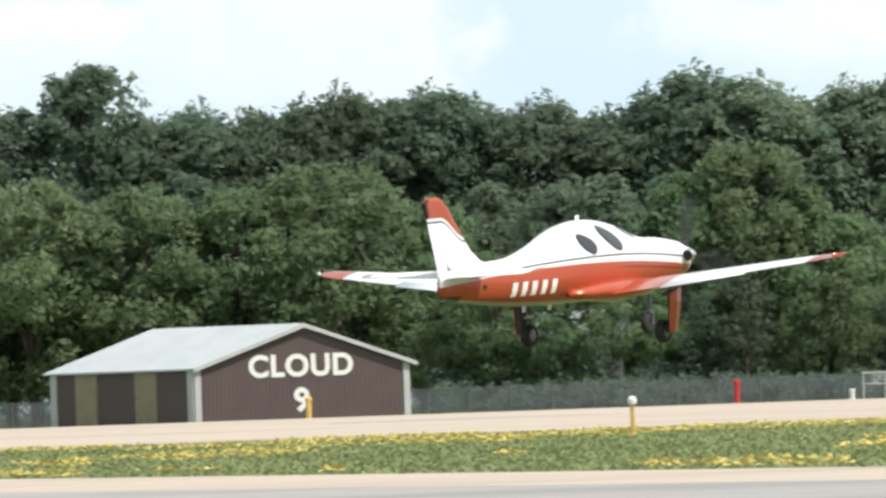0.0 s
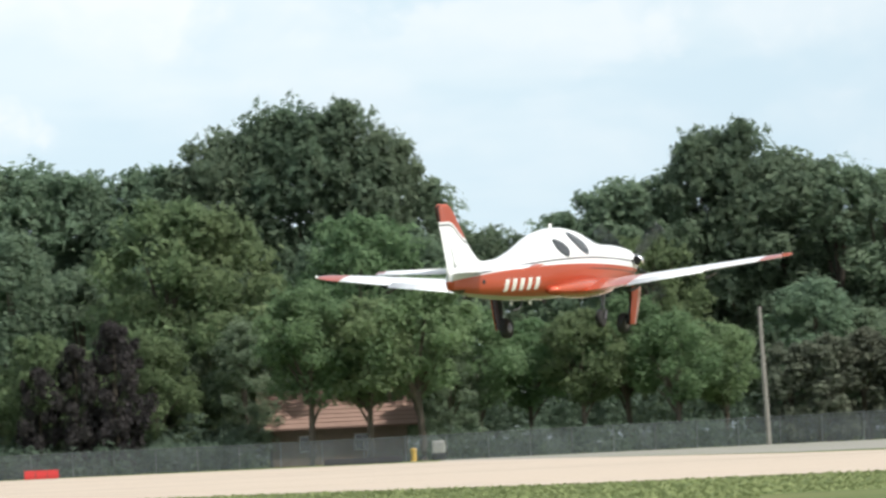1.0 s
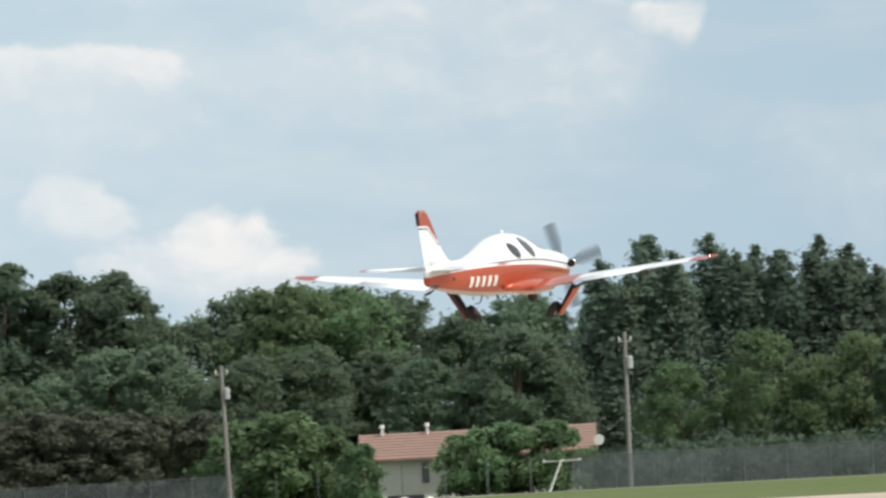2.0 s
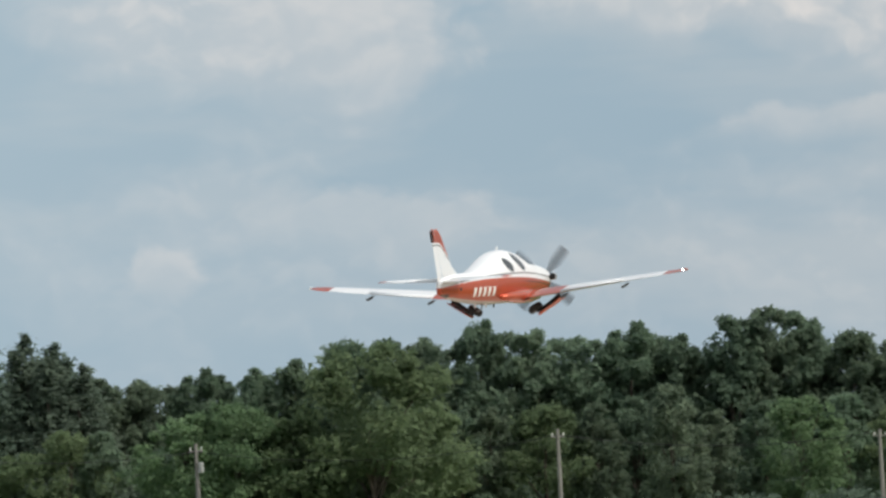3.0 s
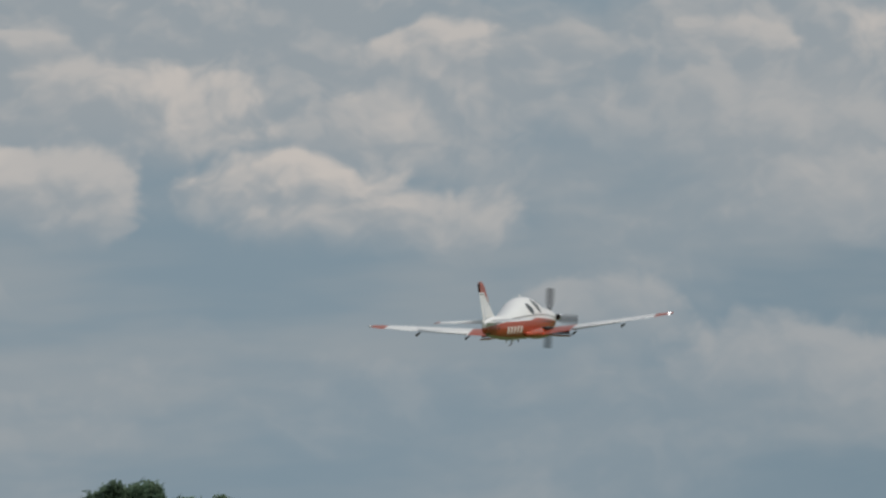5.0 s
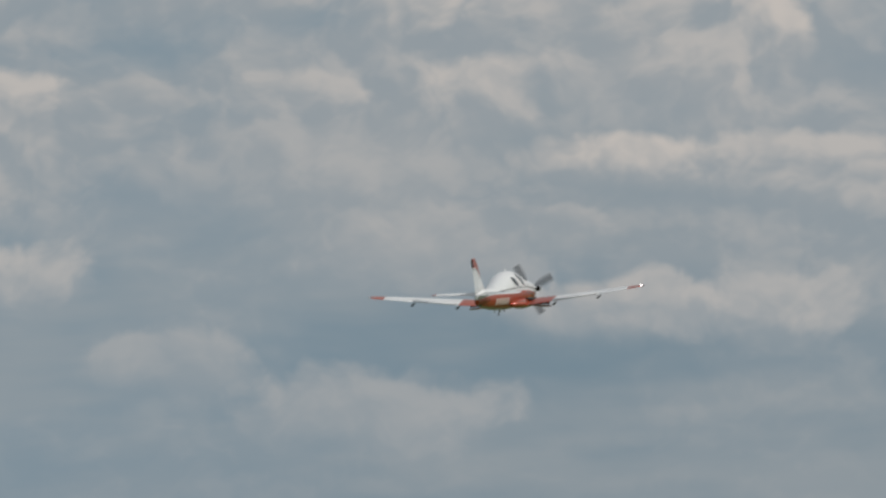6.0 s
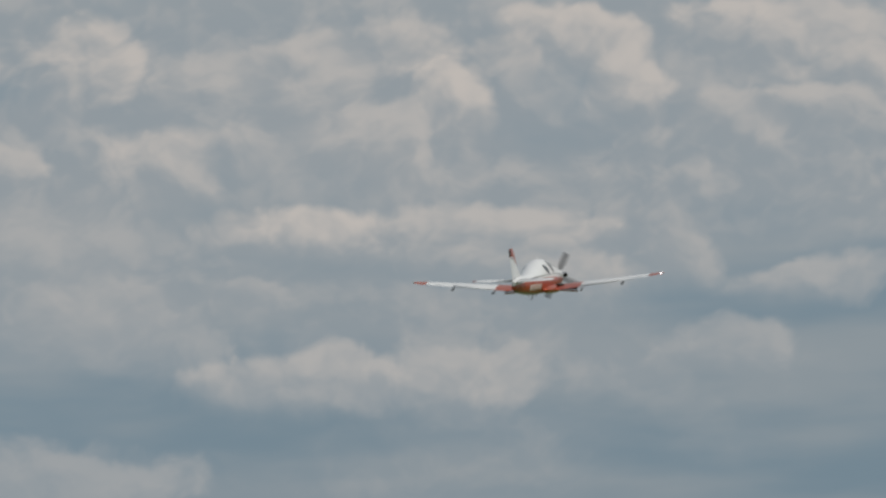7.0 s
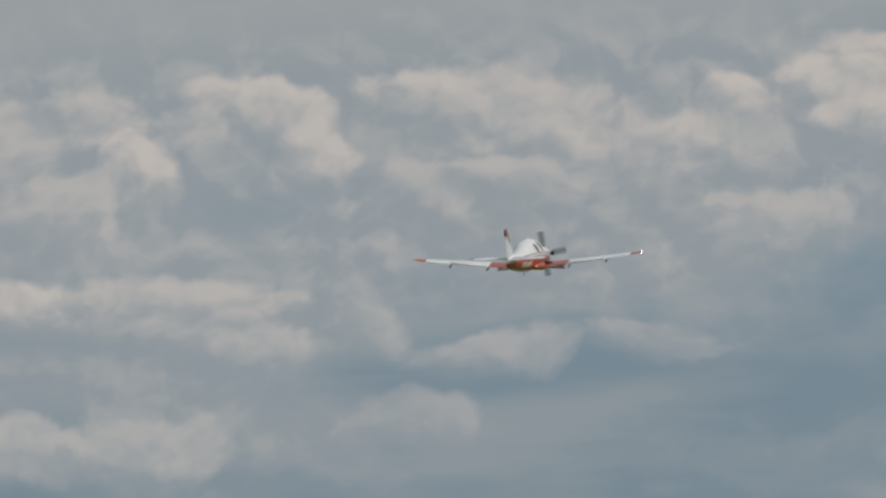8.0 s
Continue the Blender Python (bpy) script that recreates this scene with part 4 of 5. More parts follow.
def make_tree(seed, height, spread, bare, leaf, label, clumps=46, per=95, shape="round", size=0.42):
    """A tree of the given height: tapered trunk with limbs, and a crown of leaf clumps with gaps."""
    rng = np.random.default_rng(seed)
    tree = tagged(new("tree"), label, "tree", "trees behind the fence")
    cents, rads, limbs = [], [], []
    if shape == "cone":
        # whorls of boughs that shorten towards the tip
        for i in range(24):
            t = i / 23
            reach = spread * ((1 - t) ** 0.72 * 0.95 + 0.05) * rng.uniform(0.7, 1.25)
            for j in range(int(5 + 9 * (1 - t))):
                a = rng.uniform(0, 2 * math.pi)
                out = reach * rng.uniform(0.35, 0.8)
                cents.append((math.cos(a) * out, math.sin(a) * out, height * (bare + (1 - bare) * t) + rng.uniform(-0.7, 0.5) - out * 0.15))
                rads.append(reach * rng.uniform(0.15, 0.27) + 0.12)
    for k in range(clumps):
        if shape != "cone":
            a = rng.uniform(0, 2 * math.pi)
            t = rng.uniform(-1, 1)
            w = math.sqrt(max(0, 1 - t * t)) if shape == "round" else (1 - max(0, t) ** 1.5) ** 0.65 * (0.75 + 0.25 * (t + 1) / 2)
            rr = spread * w * rng.uniform(0.35, 0.92)
            z = height * (bare + (1 - bare) * (0.5 + 0.46 * t))
            cents.append((math.cos(a) * rr, math.sin(a) * rr, z))
            rads.append(spread * rng.uniform(0.17, 0.32))
            limbs.append(cents[-1])
    if shape != "cone":
        # small tufts that roughen the top of the crown
        for k in range(16):
            a, t = rng.uniform(0, 2 * math.pi), rng.uniform(0.45, 1.1)
            rr = spread * math.sqrt(max(0.03, 1.15 - t)) * rng.uniform(0.5, 0.95)
            cents.append((math.cos(a) * rr, math.sin(a) * rr, height * (bare + (1 - bare) * (0.5 + 0.47 * t))))
            rads.append(spread * rng.uniform(0.07, 0.13))
    # keep the highest clump's top at the tree's height
    peak = max(c[2] + 0.72 * r for c, r in zip(cents, rads))
    cents = [(x, y, z * height / peak) for x, y, z in cents]
    me = leaf_sheet("crown", cents, rads, per, size, rng, spiky=1.9 if shape == "cone" else 0)
    me.materials.append(M[leaf])
    crown = new("crown", me)
    crown.parent = tree
    bm = bm_new()
    top = height * (0.8 if shape == "cone" else 0.62)
    lean = rng.uniform(-0.4, 0.4, 2)
    r0 = height * 0.016 + 0.06
    add_tube(bm, [(0, 0, -0.1), (0, 0, 0.6), (lean[0] * 0.5, lean[1] * 0.5, top * 0.5), (lean[0], lean[1], top)], [r0 * 1.5, r0, r0 * 0.75, r0 * 0.25], 8)
    for k, (x, y, z) in enumerate(limbs[:9]):
        z0 = max(height * bare * 0.6, z * 0.5)
        add_tube(bm, [(lean[0] * 0.4, lean[1] * 0.4, z0), (x * 0.4, y * 0.4, z0 + (z - z0) * 0.55), (x * 0.9, y * 0.9, z)], [r0 * 0.5, r0 * 0.32, r0 * 0.1], 6)
    part("trunk", bm, M["bark"], tree)
    return tree


KINDS = {}


def build_tree_kinds():
    oak = "broadleaf tree with dense dark green crown behind the fence"
    light = "leafy tree with yellow-green summer crown behind the fence"
    KINDS["oak"] = [make_tree(11 + k, 20.0, 6.0, 0.10, "leaf_oak", oak, 88, 86, "full", 0.365) for k in range(3)]
    KINDS["far"] = [make_tree(21 + k, 16.0, 4.4, 0.08, "leaf_oak", "small broadleaf tree with dark green rounded crown", 66, 68, "full", 0.37) for k in range(4)]
    KINDS["light"] = [make_tree(31 + k, 12.0, 4.6, 0.12, "leaf_light", light, 58, 112, "round", 0.26) for k in range(3)]
    KINDS["open"] = [make_tree(41 + k, 12.0, 4.4, 0.37, "leaf_light", "leafy green tree with bare lower trunk behind the fence", 52, 140, "round", 0.24) for k in range(2)]
    KINDS["pine"] = [make_tree(51 + k, 17.0, 4.6, 0.04, "leaf_dark", "tall dark conifer with pointed top", 0, 46, "cone", 0.25) for k in range(2)]
    KINDS["hedge"] = [make_tree(61 + k, 7.5, 2.6, 0.0, "leaf_hedge", "bronze-green cedar in a tall hedge row", 40, 104, "full", 0.225) for k in range(2)]
    KINDS["bush"] = [make_tree(71 + k, 4.0, 2.4, 0.0, "leaf_light", "rounded green bush beside the fence", 30, 100, "full", 0.185) for k in range(2)]
    KINDS["purple"] = [make_tree(81, 9.0, 3.4, 0.05, "leaf_purple", "purple-leaved ornamental tree behind the fence", 40, 130, "round", 0.25)]
    KINDS["wispy"] = [make_tree(91 + k, 20.0, 5.0, 0.25, "leaf_oak", "tall broadleaf tree with open airy crown", 44, 120, "round", 0.32) for k in range(2)]


BASE = {"oak": 20.0, "far": 16.0, "light": 12.0, "open": 12.0, "pine": 17.0, "hedge": 7.5, "bush": 4.0, "purple": 9.0, "wispy": 20.0}
used = set()


def plant(kind, turn, far, height, wide=1.0, rng=random):
    pick = rng.randrange(len(KINDS[kind]))
    src = KINDS[kind][pick]
    s = height / BASE[kind]
    m = Matrix.Translation(polar(turn, far)) @ Matrix.Rotation(rng.uniform(0, 6.28), 4, "Z") @ Matrix.Diagonal((s * wide, s * wide, s, 1))
    if (kind, pick) not in used:
        used.add((kind, pick))
        src.matrix_basis = m
        return src
    return copy_thing(src, m @ Matrix.Diagonal((*(1 / v for v in src.scale), 1)))


# crown tops along the skyline: turn in degrees, height
SKYLINE_A = [(-1.64, 23.5), (-1.32, 26.5), (-1.1, 22.8), (-0.92, 23.7), (-0.69, 23.1), (-0.5, 23.8), (-0.35, 24.6), (-0.18, 23.4), (-0.03, 24.5), (0.12, 23.4), (0.37, 23.4), (0.6, 22.2),
             (0.8, 23.7), (0.99, 25.3), (1.18, 24.3), (1.35, 22.5), (1.56, 23.8), (1.72, 23.8), (1.9, 23.8), (2.1, 24.4), (2.29, 25.4), (2.43, 23.6), (2.57, 25.6), (2.75, 23.6), (3.0, 23.2), (3.2, 23.6), (3.42, 23.7)]
SKYLINE_B = [(3.62, 22.6), (3.84, 22.6), (4.0, 22.6), (4.14, 25.4), (4.3, 27.0), (4.42, 27.4), (4.58, 26.9), (4.72, 25.4), (4.9, 20.8), (5.12, 17.2), (5.4, 17.8), (5.62, 20.3), (5.8, 20.6), (5.93, 23.8), (6.07, 24.1),
             (6.24, 22.0), (6.42, 20.8), (6.6, 19.7), (6.82, 19.4), (7.0, 18.6), (7.22, 18.8), (7.46, 17.8), (7.63, 17.8), (7.78, 14.8), (7.96, 14.6), (8.14, 16.2), (8.33, 16.2), (8.5, 16.0), (8.7, 15.4), (8.96, 13.9), (9.2, 15.0)]
SKYLINE_C = [(9.48, 17.0), (9.66, 18.5), (9.9, 18.5), (10.06, 17.5), (10.3, 18.0), (10.42, 17.2), (10.59, 14.3), (10.75, 14.0), (10.95, 14.7), (11.15, 14.5), (11.32, 15.0), (11.5, 16.1), (11.66, 16.1), (11.82, 16.0), (12.01, 17.1), (12.2, 16.2),
             (12.4, 15.5), (12.57, 16.5), (12.75, 15.3), (12.97, 16.5), (13.1, 17.0), (13.24, 15.5), (13.42, 14.9), (13.6, 14.7), (13.81, 14.5), (13.98, 13.9), (14.18, 14.7), (14.4, 14.3), (14.56, 15.2), (14.7, 16.4), (14.84, 16.3)]
SKYLINE_D = [(15.0, 15.0), (15.15, 15.0), (15.3, 13.9), (15.5, 13.2), (15.69, 13.8), (15.88, 12.8), (16.05, 12.9), (16.2, 12.7), (16.45, 11.6), (16.73, 12.1), (17.0, 11.8), (17.3, 12.0), (17.6, 11.6), (18.0, 11.8), (18.4, 11.4)]


def build_woods():
    rng, side = random.Random(5), random.Random(6)
    for rows in (SKYLINE_A, SKYLINE_B, SKYLINE_C, SKYLINE_D):
        for turn, h in rows:
            if 9.3 < turn < 10.5:
                plant("pine", turn, 1148, h, 1.3, rng)
                plant("pine", turn + 0.1, 1146, h * rng.uniform(0.82, 0.97), 1.25, rng)
                plant("oak", turn + 0.05, 1153, h * 0.9, 0.85, rng)
            elif 6.3 < turn < 7.7:
                plant("wispy", turn, 1150, h * 1.02, 1.2, rng)
                plant("oak", turn + 0.1, 1156, h * 0.82, 1.1, rng)
            elif turn > 10.5:
                plant("far", turn, 1150, h * 1.01, side.uniform(0.75, 1.0), side)
                plant("far", turn + side.uniform(0.07, 0.12), 1154, h * side.uniform(0.9, 0.99), side.uniform(0.7, 1.0), side)
            else:
                plant("oak", turn, 1150, h * 1.01, 0.78 if 4.05 < turn < 4.95 or 5.9 < turn < 6.2 else rng.uniform(0.9, 1.15), rng)

    # taller wood behind, then rows in front that close the gaps
    for k in range(46):
        turn = -2.4 + k * 0.46 + rng.uniform(-0.08, 0.08)
        ref = np.interp(turn, [-2, 4.7, 5.0, 6.0, 8, 9.5, 10.6, 12, 14, 19], [19, 20, 14, 18, 14.5, 14.5, 12, 14, 12.5, 9.5])
        plant("oak" if turn < 10.5 else "far", turn, 1185 + rng.uniform(-8, 14), ref * rng.uniform(0.9, 1.02), 1.5, rng)
    for k in range(30):
        turn = -2.2 + k * 0.26 + rng.uniform(-0.07, 0.07)
        if turn < 4.9:
            plant(rng.choice(("oak", "oak", "light")), turn, 1128 + rng.uniform(-6, 6), rng.uniform(13, 18.5), 1.0, rng)
    for k in range(40):
        turn = -2.1 + k * 0.19 + rng.uniform(-0.05, 0.05)
        if turn < 5.1 and not -1.7 < turn < -0.1 and not 4.26 < turn < 4.86:
            plant(rng.choice(("light", "oak", "light")), turn, 1112 + rng.uniform(-5, 4), rng.uniform(6.5, 11.5), 1.0, rng)
    for turn, h in ((2.95, 10.0), (3.55, 9.5), (3.7, 11.0), (3.4, 8.0)):
        plant("purple", turn, 1104, h, 0.62, rng)
    for k in range(17):
        plant("oak", 6.3 + k * 0.19 + rng.uniform(-0.05, 0.05), 1136 + rng.uniform(-4, 4), rng.uniform(9.5, 12.5), 1.25, rng)
    # paler crowns among the dark wood
    for turn, h, w in ((-1.55, 18, 1.0), (-1.12, 17, 1.1), (-0.75, 17, 1.0), (-0.45, 18.5, 1.1), (0.95, 17, 1.0), (1.15, 19, 1.0), (1.30, 15, 1.0), (1.50, 13.5, 1.0), (3.90, 20, 0.9),
                       (4.06, 19, 0.9), (4.62, 18, 1.1), (8.28, 16.2, 1.0), (8.48, 16.0, 1.0), (5.72, 16.0, 0.9)):
        plant("light", turn, 1119 if turn < 5 else 1144, h, w, rng)
    # light green trees with open trunks beside the tall wood
    for turn, h in ((4.42, 13.0), (4.64, 12.0), (4.84, 13.5), (5.05, 11.0), (5.25, 10.0), (5.45, 10.5), (5.62, 11.5), (5.80, 10.0), (5.98, 9.0)):
        plant("open", turn, 1104 if turn < 4.9 else 1112 + rng.uniform(-3, 3), h, 1.0, rng)
    # cedar hedge
    for k in range(13):
        turn = 6.22 + k * 0.145
        plant("hedge", turn, 1108 + rng.uniform(-1, 1), 7.4 + 0.5 * math.sin(k * 0.9) + rng.uniform(-0.3, 0.4), 1.15, rng)
    for turn, h, w in ((8.12, 6.0, 1.2), (8.28, 6.6, 1.2), (8.42, 5.4, 1.0), (8.55, 4.0, 0.9), (8.92, 4.3, 1.0), (9.00, 4.6, 1.1), (9.09, 4.9, 1.2), (9.18, 4.6, 1.2), (9.27, 4.9, 1.1)):
        plant("bush", turn, 1098 if turn < 8.5 else 1075, h, w, rng)
    for turn, h in ((9.75, 9.0), (10.05, 11.0), (10.25, 9.0), (10.45, 10.5)):
        plant("light", turn, 1125, h, 0.9, rng)
    for turn, h in ((10.9, 11.2), (11.08, 11.8), (11.28, 10.6), (11.60, 15.6)):
        plant("light", turn, 1121, h, 1.1, rng)
    for k in range(46):
        turn = 10.6 + k * 0.165 + rng.uniform(-0.05, 0.05)
        plant(rng.choice(("far", "far", "far", "light")), turn, 1130 + rng.uniform(-6, 6), rng.uniform(8.5, 12.0) if turn < 14.5 else rng.uniform(7, 9.5), rng.uniform(0.85, 1.1), rng)


def build_undergrowth():
    """Shrubs and saplings that close the foot of the wood, as one mass."""
    rng = np.random.default_rng(3)
    cents, rads = [], []
    for far, low, n, a0, a1 in ((1103, 2.0, 300, -3.2, 4.2), (1109, 3.4, 270, -3.2, 4.2), (1106, 1.4, 60, 4.8, 6.2), (1140, 5.5, 560, -3.2, 19.0), (1119, 3.0, 420, 9.5, 19.0)):
        for k in range(n):
            turn = a0 + (a1 - a0) * (k + rng.uniform(0, 1)) / n
            if far < 1110 and -1.75 < turn < -0.05:
                continue
            p = polar(turn, far + rng.uniform(-2, 2))
            top = low * rng.uniform(0.45, 1.15)
            for z in np.arange(0.2, top, 1.1):
                cents.append((p.x, p.y, z))
                rads.append(rng.uniform(0.8, 1.3))
    me = leaf_sheet("undergrowth", cents, rads, 55, 0.28, rng)
    # shade at the foot of the wood is put into this darker leaf colour
    me.materials.append(M["leaf_dark"])
    tagged(new("undergrowth", me), "dense green shrubs at the foot of the wood", "undergrowth", kind="stuff")


def build_meadow():
    """Uneven grass tufts and yellow wildflowers on the strip beside the runway."""
    rng = np.random.default_rng(8)

    def blades(name, n, tall, wide, mat, label, category, spots):
        p, h = [], []
        for _ in range(n):
            turn, far = rng.uniform(-2.4, 5.5 if spots else 11.0), rng.uniform(178, 436)
            near = np.interp(turn, [-9, -1.7, 0, 1.6, 6, 6.1], [300, 236, 206, 185, 152, 240])
            edge = np.interp(turn, [-1.7, 0, 1.6, 2.7, 4.2, 5.4, 6.6, 9, 13], [425, 428, 428, 405, 378, 343, 333, 318, 298])
            if not near < far < edge:
                continue
            if spots:
                f = noise.noise(Vector((turn * 1.1, far * 0.02, 0.5))) + 0.6 * noise.noise(Vector((turn * 5.0, far * 0.05, 4.5))) + -max(0.0, turn - 2.0) * 0.3 + (0.4 if far > edge - 62 else 0.3 if far < near + 14 else -0.2)
                if f < 0.20:
                    continue
            p.append(polar(turn, far))
            h.append(tall * rng.uniform(0.4, 1.25))
        total = len(p)
        base = np.array(p)
        hh = np.array(h)
        a = rng.uniform(0, 6.28, total)
        w = wide * rng.uniform(0.5, 1.3, total)
        dx = np.stack([np.cos(a) * w, np.sin(a) * w, np.zeros(total)], 1)
        z0 = hh * (0.55 if spots else 0.0)
        lo = base + np.stack([np.zeros(total), np.zeros(total), z0], 1)
        hi = base + np.stack([rng.normal(size=total) * 0.05, rng.normal(size=total) * 0.05, hh], 1)
        verts = np.stack([lo - dx, lo + dx, hi], 1).reshape(-1, 3)
        me = bpy.data.meshes.new(name)
        me.from_pydata(verts.tolist(), [], [(3 * k, 3 * k + 1, 3 * k + 2) for k in range(total)])
        me.materials.append(M[mat])
        tagged(new(name, me), label, category, kind="stuff")
    blades("grass", 90000, 0.06, 0.05, "blade", "short uneven summer grass beside the runway", "grass", False)
    blades("wildflowers", 34000, 0.11, 0.07, "flower", "yellow wildflowers scattered in the grass strip", "wildflowers", True)


# ---- airfield buildings and furniture ----
def build_barn():
    far = 1085.0
    a, b, c = polar(-1.485, far + 4), polar(-0.953, far - 4), polar(-0.147, far)
    # the near corner is b; the long side runs from b to a, the gable from b to c
    side_dir = Vector((a.x - b.x, a.y - b.y, 0))
    gable = Vector((c.x - b.x, c.y - b.y, 0))
    width = gable.length
    gx = gable.normalized()
    gy = Vector((-gx.y, gx.x, 0))
    depth = 22.0
    shift = (side_dir - gy * depth)
    gy = (gy * depth + shift * 1.0).normalized()
    depth = (a - b).length
    eave, ridge = 3.72, 6.55
    barn = tagged(new("hangar"), "brown metal hangar with pale grey gable roof and white lettering", "hangar", kind="")
    barn.matrix_world = Matrix.Translation(b)

    def P(u, v, z):
        return gx * u + gy * v + Vector((0, 0, z))

    def slab(bm, pts, push):
        lo = [bm.verts.new(p) for p in pts]
        hi = [bm.verts.new(p + push) for p in pts]
        n = len(pts)
        bm.faces.new(lo)
        bm.faces.new(hi[::-1])
        for k in range(n):
            bm.faces.new((lo[k], lo[(k + 1) % n], hi[(k + 1) % n], hi[k]))
    bm = bm_new()
    slab(bm, [P(0, 0, 0), P(width, 0, 0), P(width, 0, eave), P(width / 2, 0, ridge), P(0, 0, eave)], gy * 0.15)
    part("gable_wall", bm, M["barn"], barn, "brown corrugated gable wall")
    bm = bm_new()
    slab(bm, [P(0, depth, 0), P(width, depth, 0), P(width, depth, eave), P(width / 2, depth, ridge), P(0, depth, eave)], gy * -0.15)
    part("gable_wall", bm, M["barn"], barn)
    for u, s in ((0, 1), (width, -1)):
        bm = bm_new()
        slab(bm, [P(u, 0.16, 0), P(u, depth - 0.16, 0), P(u, depth - 0.16, eave - 0.02), P(u, 0.16, eave - 0.02)], gx * 0.15 * s)
        part("side_wall", bm, M["barn"], barn)
    # ribs of the siding
    n = 52
    for k in range(n):
        u = (k + 0.5) * width / n
        h = eave + (ridge - eave) * (1 - abs(2 * u / width - 1)) - 0.12
        bm = bm_new()
        slab(bm, [P(u - 0.03, 0, 0.05), P(u + 0.03, 0, 0.05), P(u + 0.03, 0, h), P(u - 0.03, 0, h)], gy * -0.03)
        part("siding_rib", bm, M["barn"], barn)
    # roof slopes with overhang
    for s in (0, 1):
        u0, u1 = (-0.35, width / 2) if s == 0 else (width + 0.35, width / 2)
        z0 = eave - 0.07
        bm = bm_new()
        slab(bm, [P(u0, -0.4, z0), P(u0, depth + 0.4, z0), P(u1, depth + 0.4, ridge + 0.06), P(u1, -0.4, ridge + 0.06)], Vector((0, 0, 0.14)))
        roof = part("roof", bm, M["barn_roof"], barn, "pale galvanised roof slope")
        for k in range(18):
            v = (k + 0.5) * depth / 18
            bm = bm_new()
            slab(bm, [P(u0, v, z0 + 0.14), P(u0, v + 0.06, z0 + 0.14), P(u1, v + 0.06, ridge + 0.2), P(u1, v, ridge + 0.2)], Vector((0, 0, 0.04)))
            part("roof_seam", bm, M["barn_roof"], roof)
        bm = bm_new()
        slab(bm, [P(u0, -0.46, z0 - 0.16), P(u1, -0.46, ridge - 0.10), P(u1, -0.46, ridge + 0.2), P(u0, -0.46, z0 + 0.14)], gy * 0.05)
        part("rake_trim", bm, M["barn_trim"], barn, "pale trim board along the gable")
    for u, v in ((-0.02, -0.05), (width - 0.42, -0.05)):
        bm = bm_new()
        slab(bm, [P(u, v, 0), P(u + 0.45, v, 0), P(u + 0.45, v, eave), P(u, v, eave)], gy * -0.06)
        part("corner_trim", bm, M["barn_trim"], barn, "pale corner trim")
    for f, w, mat in ((0.0, 0.5, "barn_trim"), (0.26, 1.9, "tan_post"), (0.68, 1.9, "tan_post"), (0.965, 0.5, "barn_trim")):
        v = f * depth
        bm = bm_new()
        slab(bm, [P(-0.02, v, 0), P(-0.02, v + w, 0), P(-0.02, v + w, eave - 0.1), P(-0.02, v, eave - 0.1)], gx * -0.08)
        part("side_post", bm, M[mat], barn, "pale upright panel on the side wall")
    # painted letters
    for text, u, z, size in (("CLOUD", 0.497, 3.05, 2.12), ("9", 0.497, 0.55, 2.3)):
        cu = bpy.data.curves.new("lettering", "FONT")
        cu.body, cu.size, cu.align_x, cu.extrude, cu.offset = text, size, "CENTER", 0.02, 0.075
        cu.space_character = 1.08
        tmp = new("lettering", cu)
        bpy.context.view_layer.update()
        me = bpy.data.meshes.new_from_object(tmp.evaluated_get(bpy.context.evaluated_depsgraph_get()))
        bpy.data.objects.remove(tmp)
        me.materials.clear()
        me.materials.append(M["letters"])
        ob = new("lettering", me)
        ob.parent = barn
        tagged(ob, "white block lettering")
        turn = Matrix((gx, Vector((0, 0, 1)), gx.cross(Vector((0, 0, 1))))).transposed().to_4x4()
        ob.matrix_local = Matrix.Translation(P(width * u, -0.06, z)) @ turn
    return barn


def build_fence():
    rows = [(-4.0, 1100), (0.0, 1100), (4.0, 1100), (6.0, 1096), (8.0, 1090), (8.5, 1088), (8.9, 1067), (11.2, 1066), (14.0, 1066), (19.0, 1066)]
    fence = tagged(new("chain_link_fence"), "grey chain-link perimeter fence along the airfield edge", "fence")
    pts = []
    turn = -3.2
    while turn < 15:
        far = np.interp(turn, [r[0] for r in rows], [r[1] for r in rows])
        pts.append(polar(turn, far))
        turn += math.degrees(3.0 / far)
    high = [1.75 + 0.65 * min(1, max(0, (k / len(pts) - 0.42) / 0.25)) for k in range(len(pts))]
    bm = bm_new()
    add_tube(bm, [(0, 0, 0), (0, 0, 1)], [0.035, 0.035], 6)
    me = link_bm("post", bm, M["wire"])
    post = me.data
    bpy.data.objects.remove(me)
    for p, h in zip(pts, high):
        ob = new("post", post)
        ob.parent, ob.location, ob.scale = fence, p, (1, 1, h + 0.08)
    for k0 in range(0, len(pts) - 1, 8):
        seg, hh = pts[k0:k0 + 9], high[k0:k0 + 9]
        if len(seg) < 2 or 8.50 < math.degrees(math.atan2(seg[len(seg) // 2].x, seg[len(seg) // 2].y)) < 8.9:
            continue
        bm = bm_new()
        lo = [bm.verts.new(p + Vector((0, 0, 0.03))) for p in seg]
        hi = [bm.verts.new(p + Vector((0, 0, h))) for p, h in zip(seg, hh)]
        for k in range(len(seg) - 1):
            bm.faces.new((lo[k], lo[k + 1], hi[k + 1], hi[k]))
        part("wire_mesh", bm, M["chain"], fence, "grey chain-link mesh")
        bm = bm_new()
        add_tube(bm, [p + Vector((0, 0, h)) for p, h in zip(seg, hh)], [0.025] * len(seg), 5)
        part("top_rail", bm, M["wire"], fence)


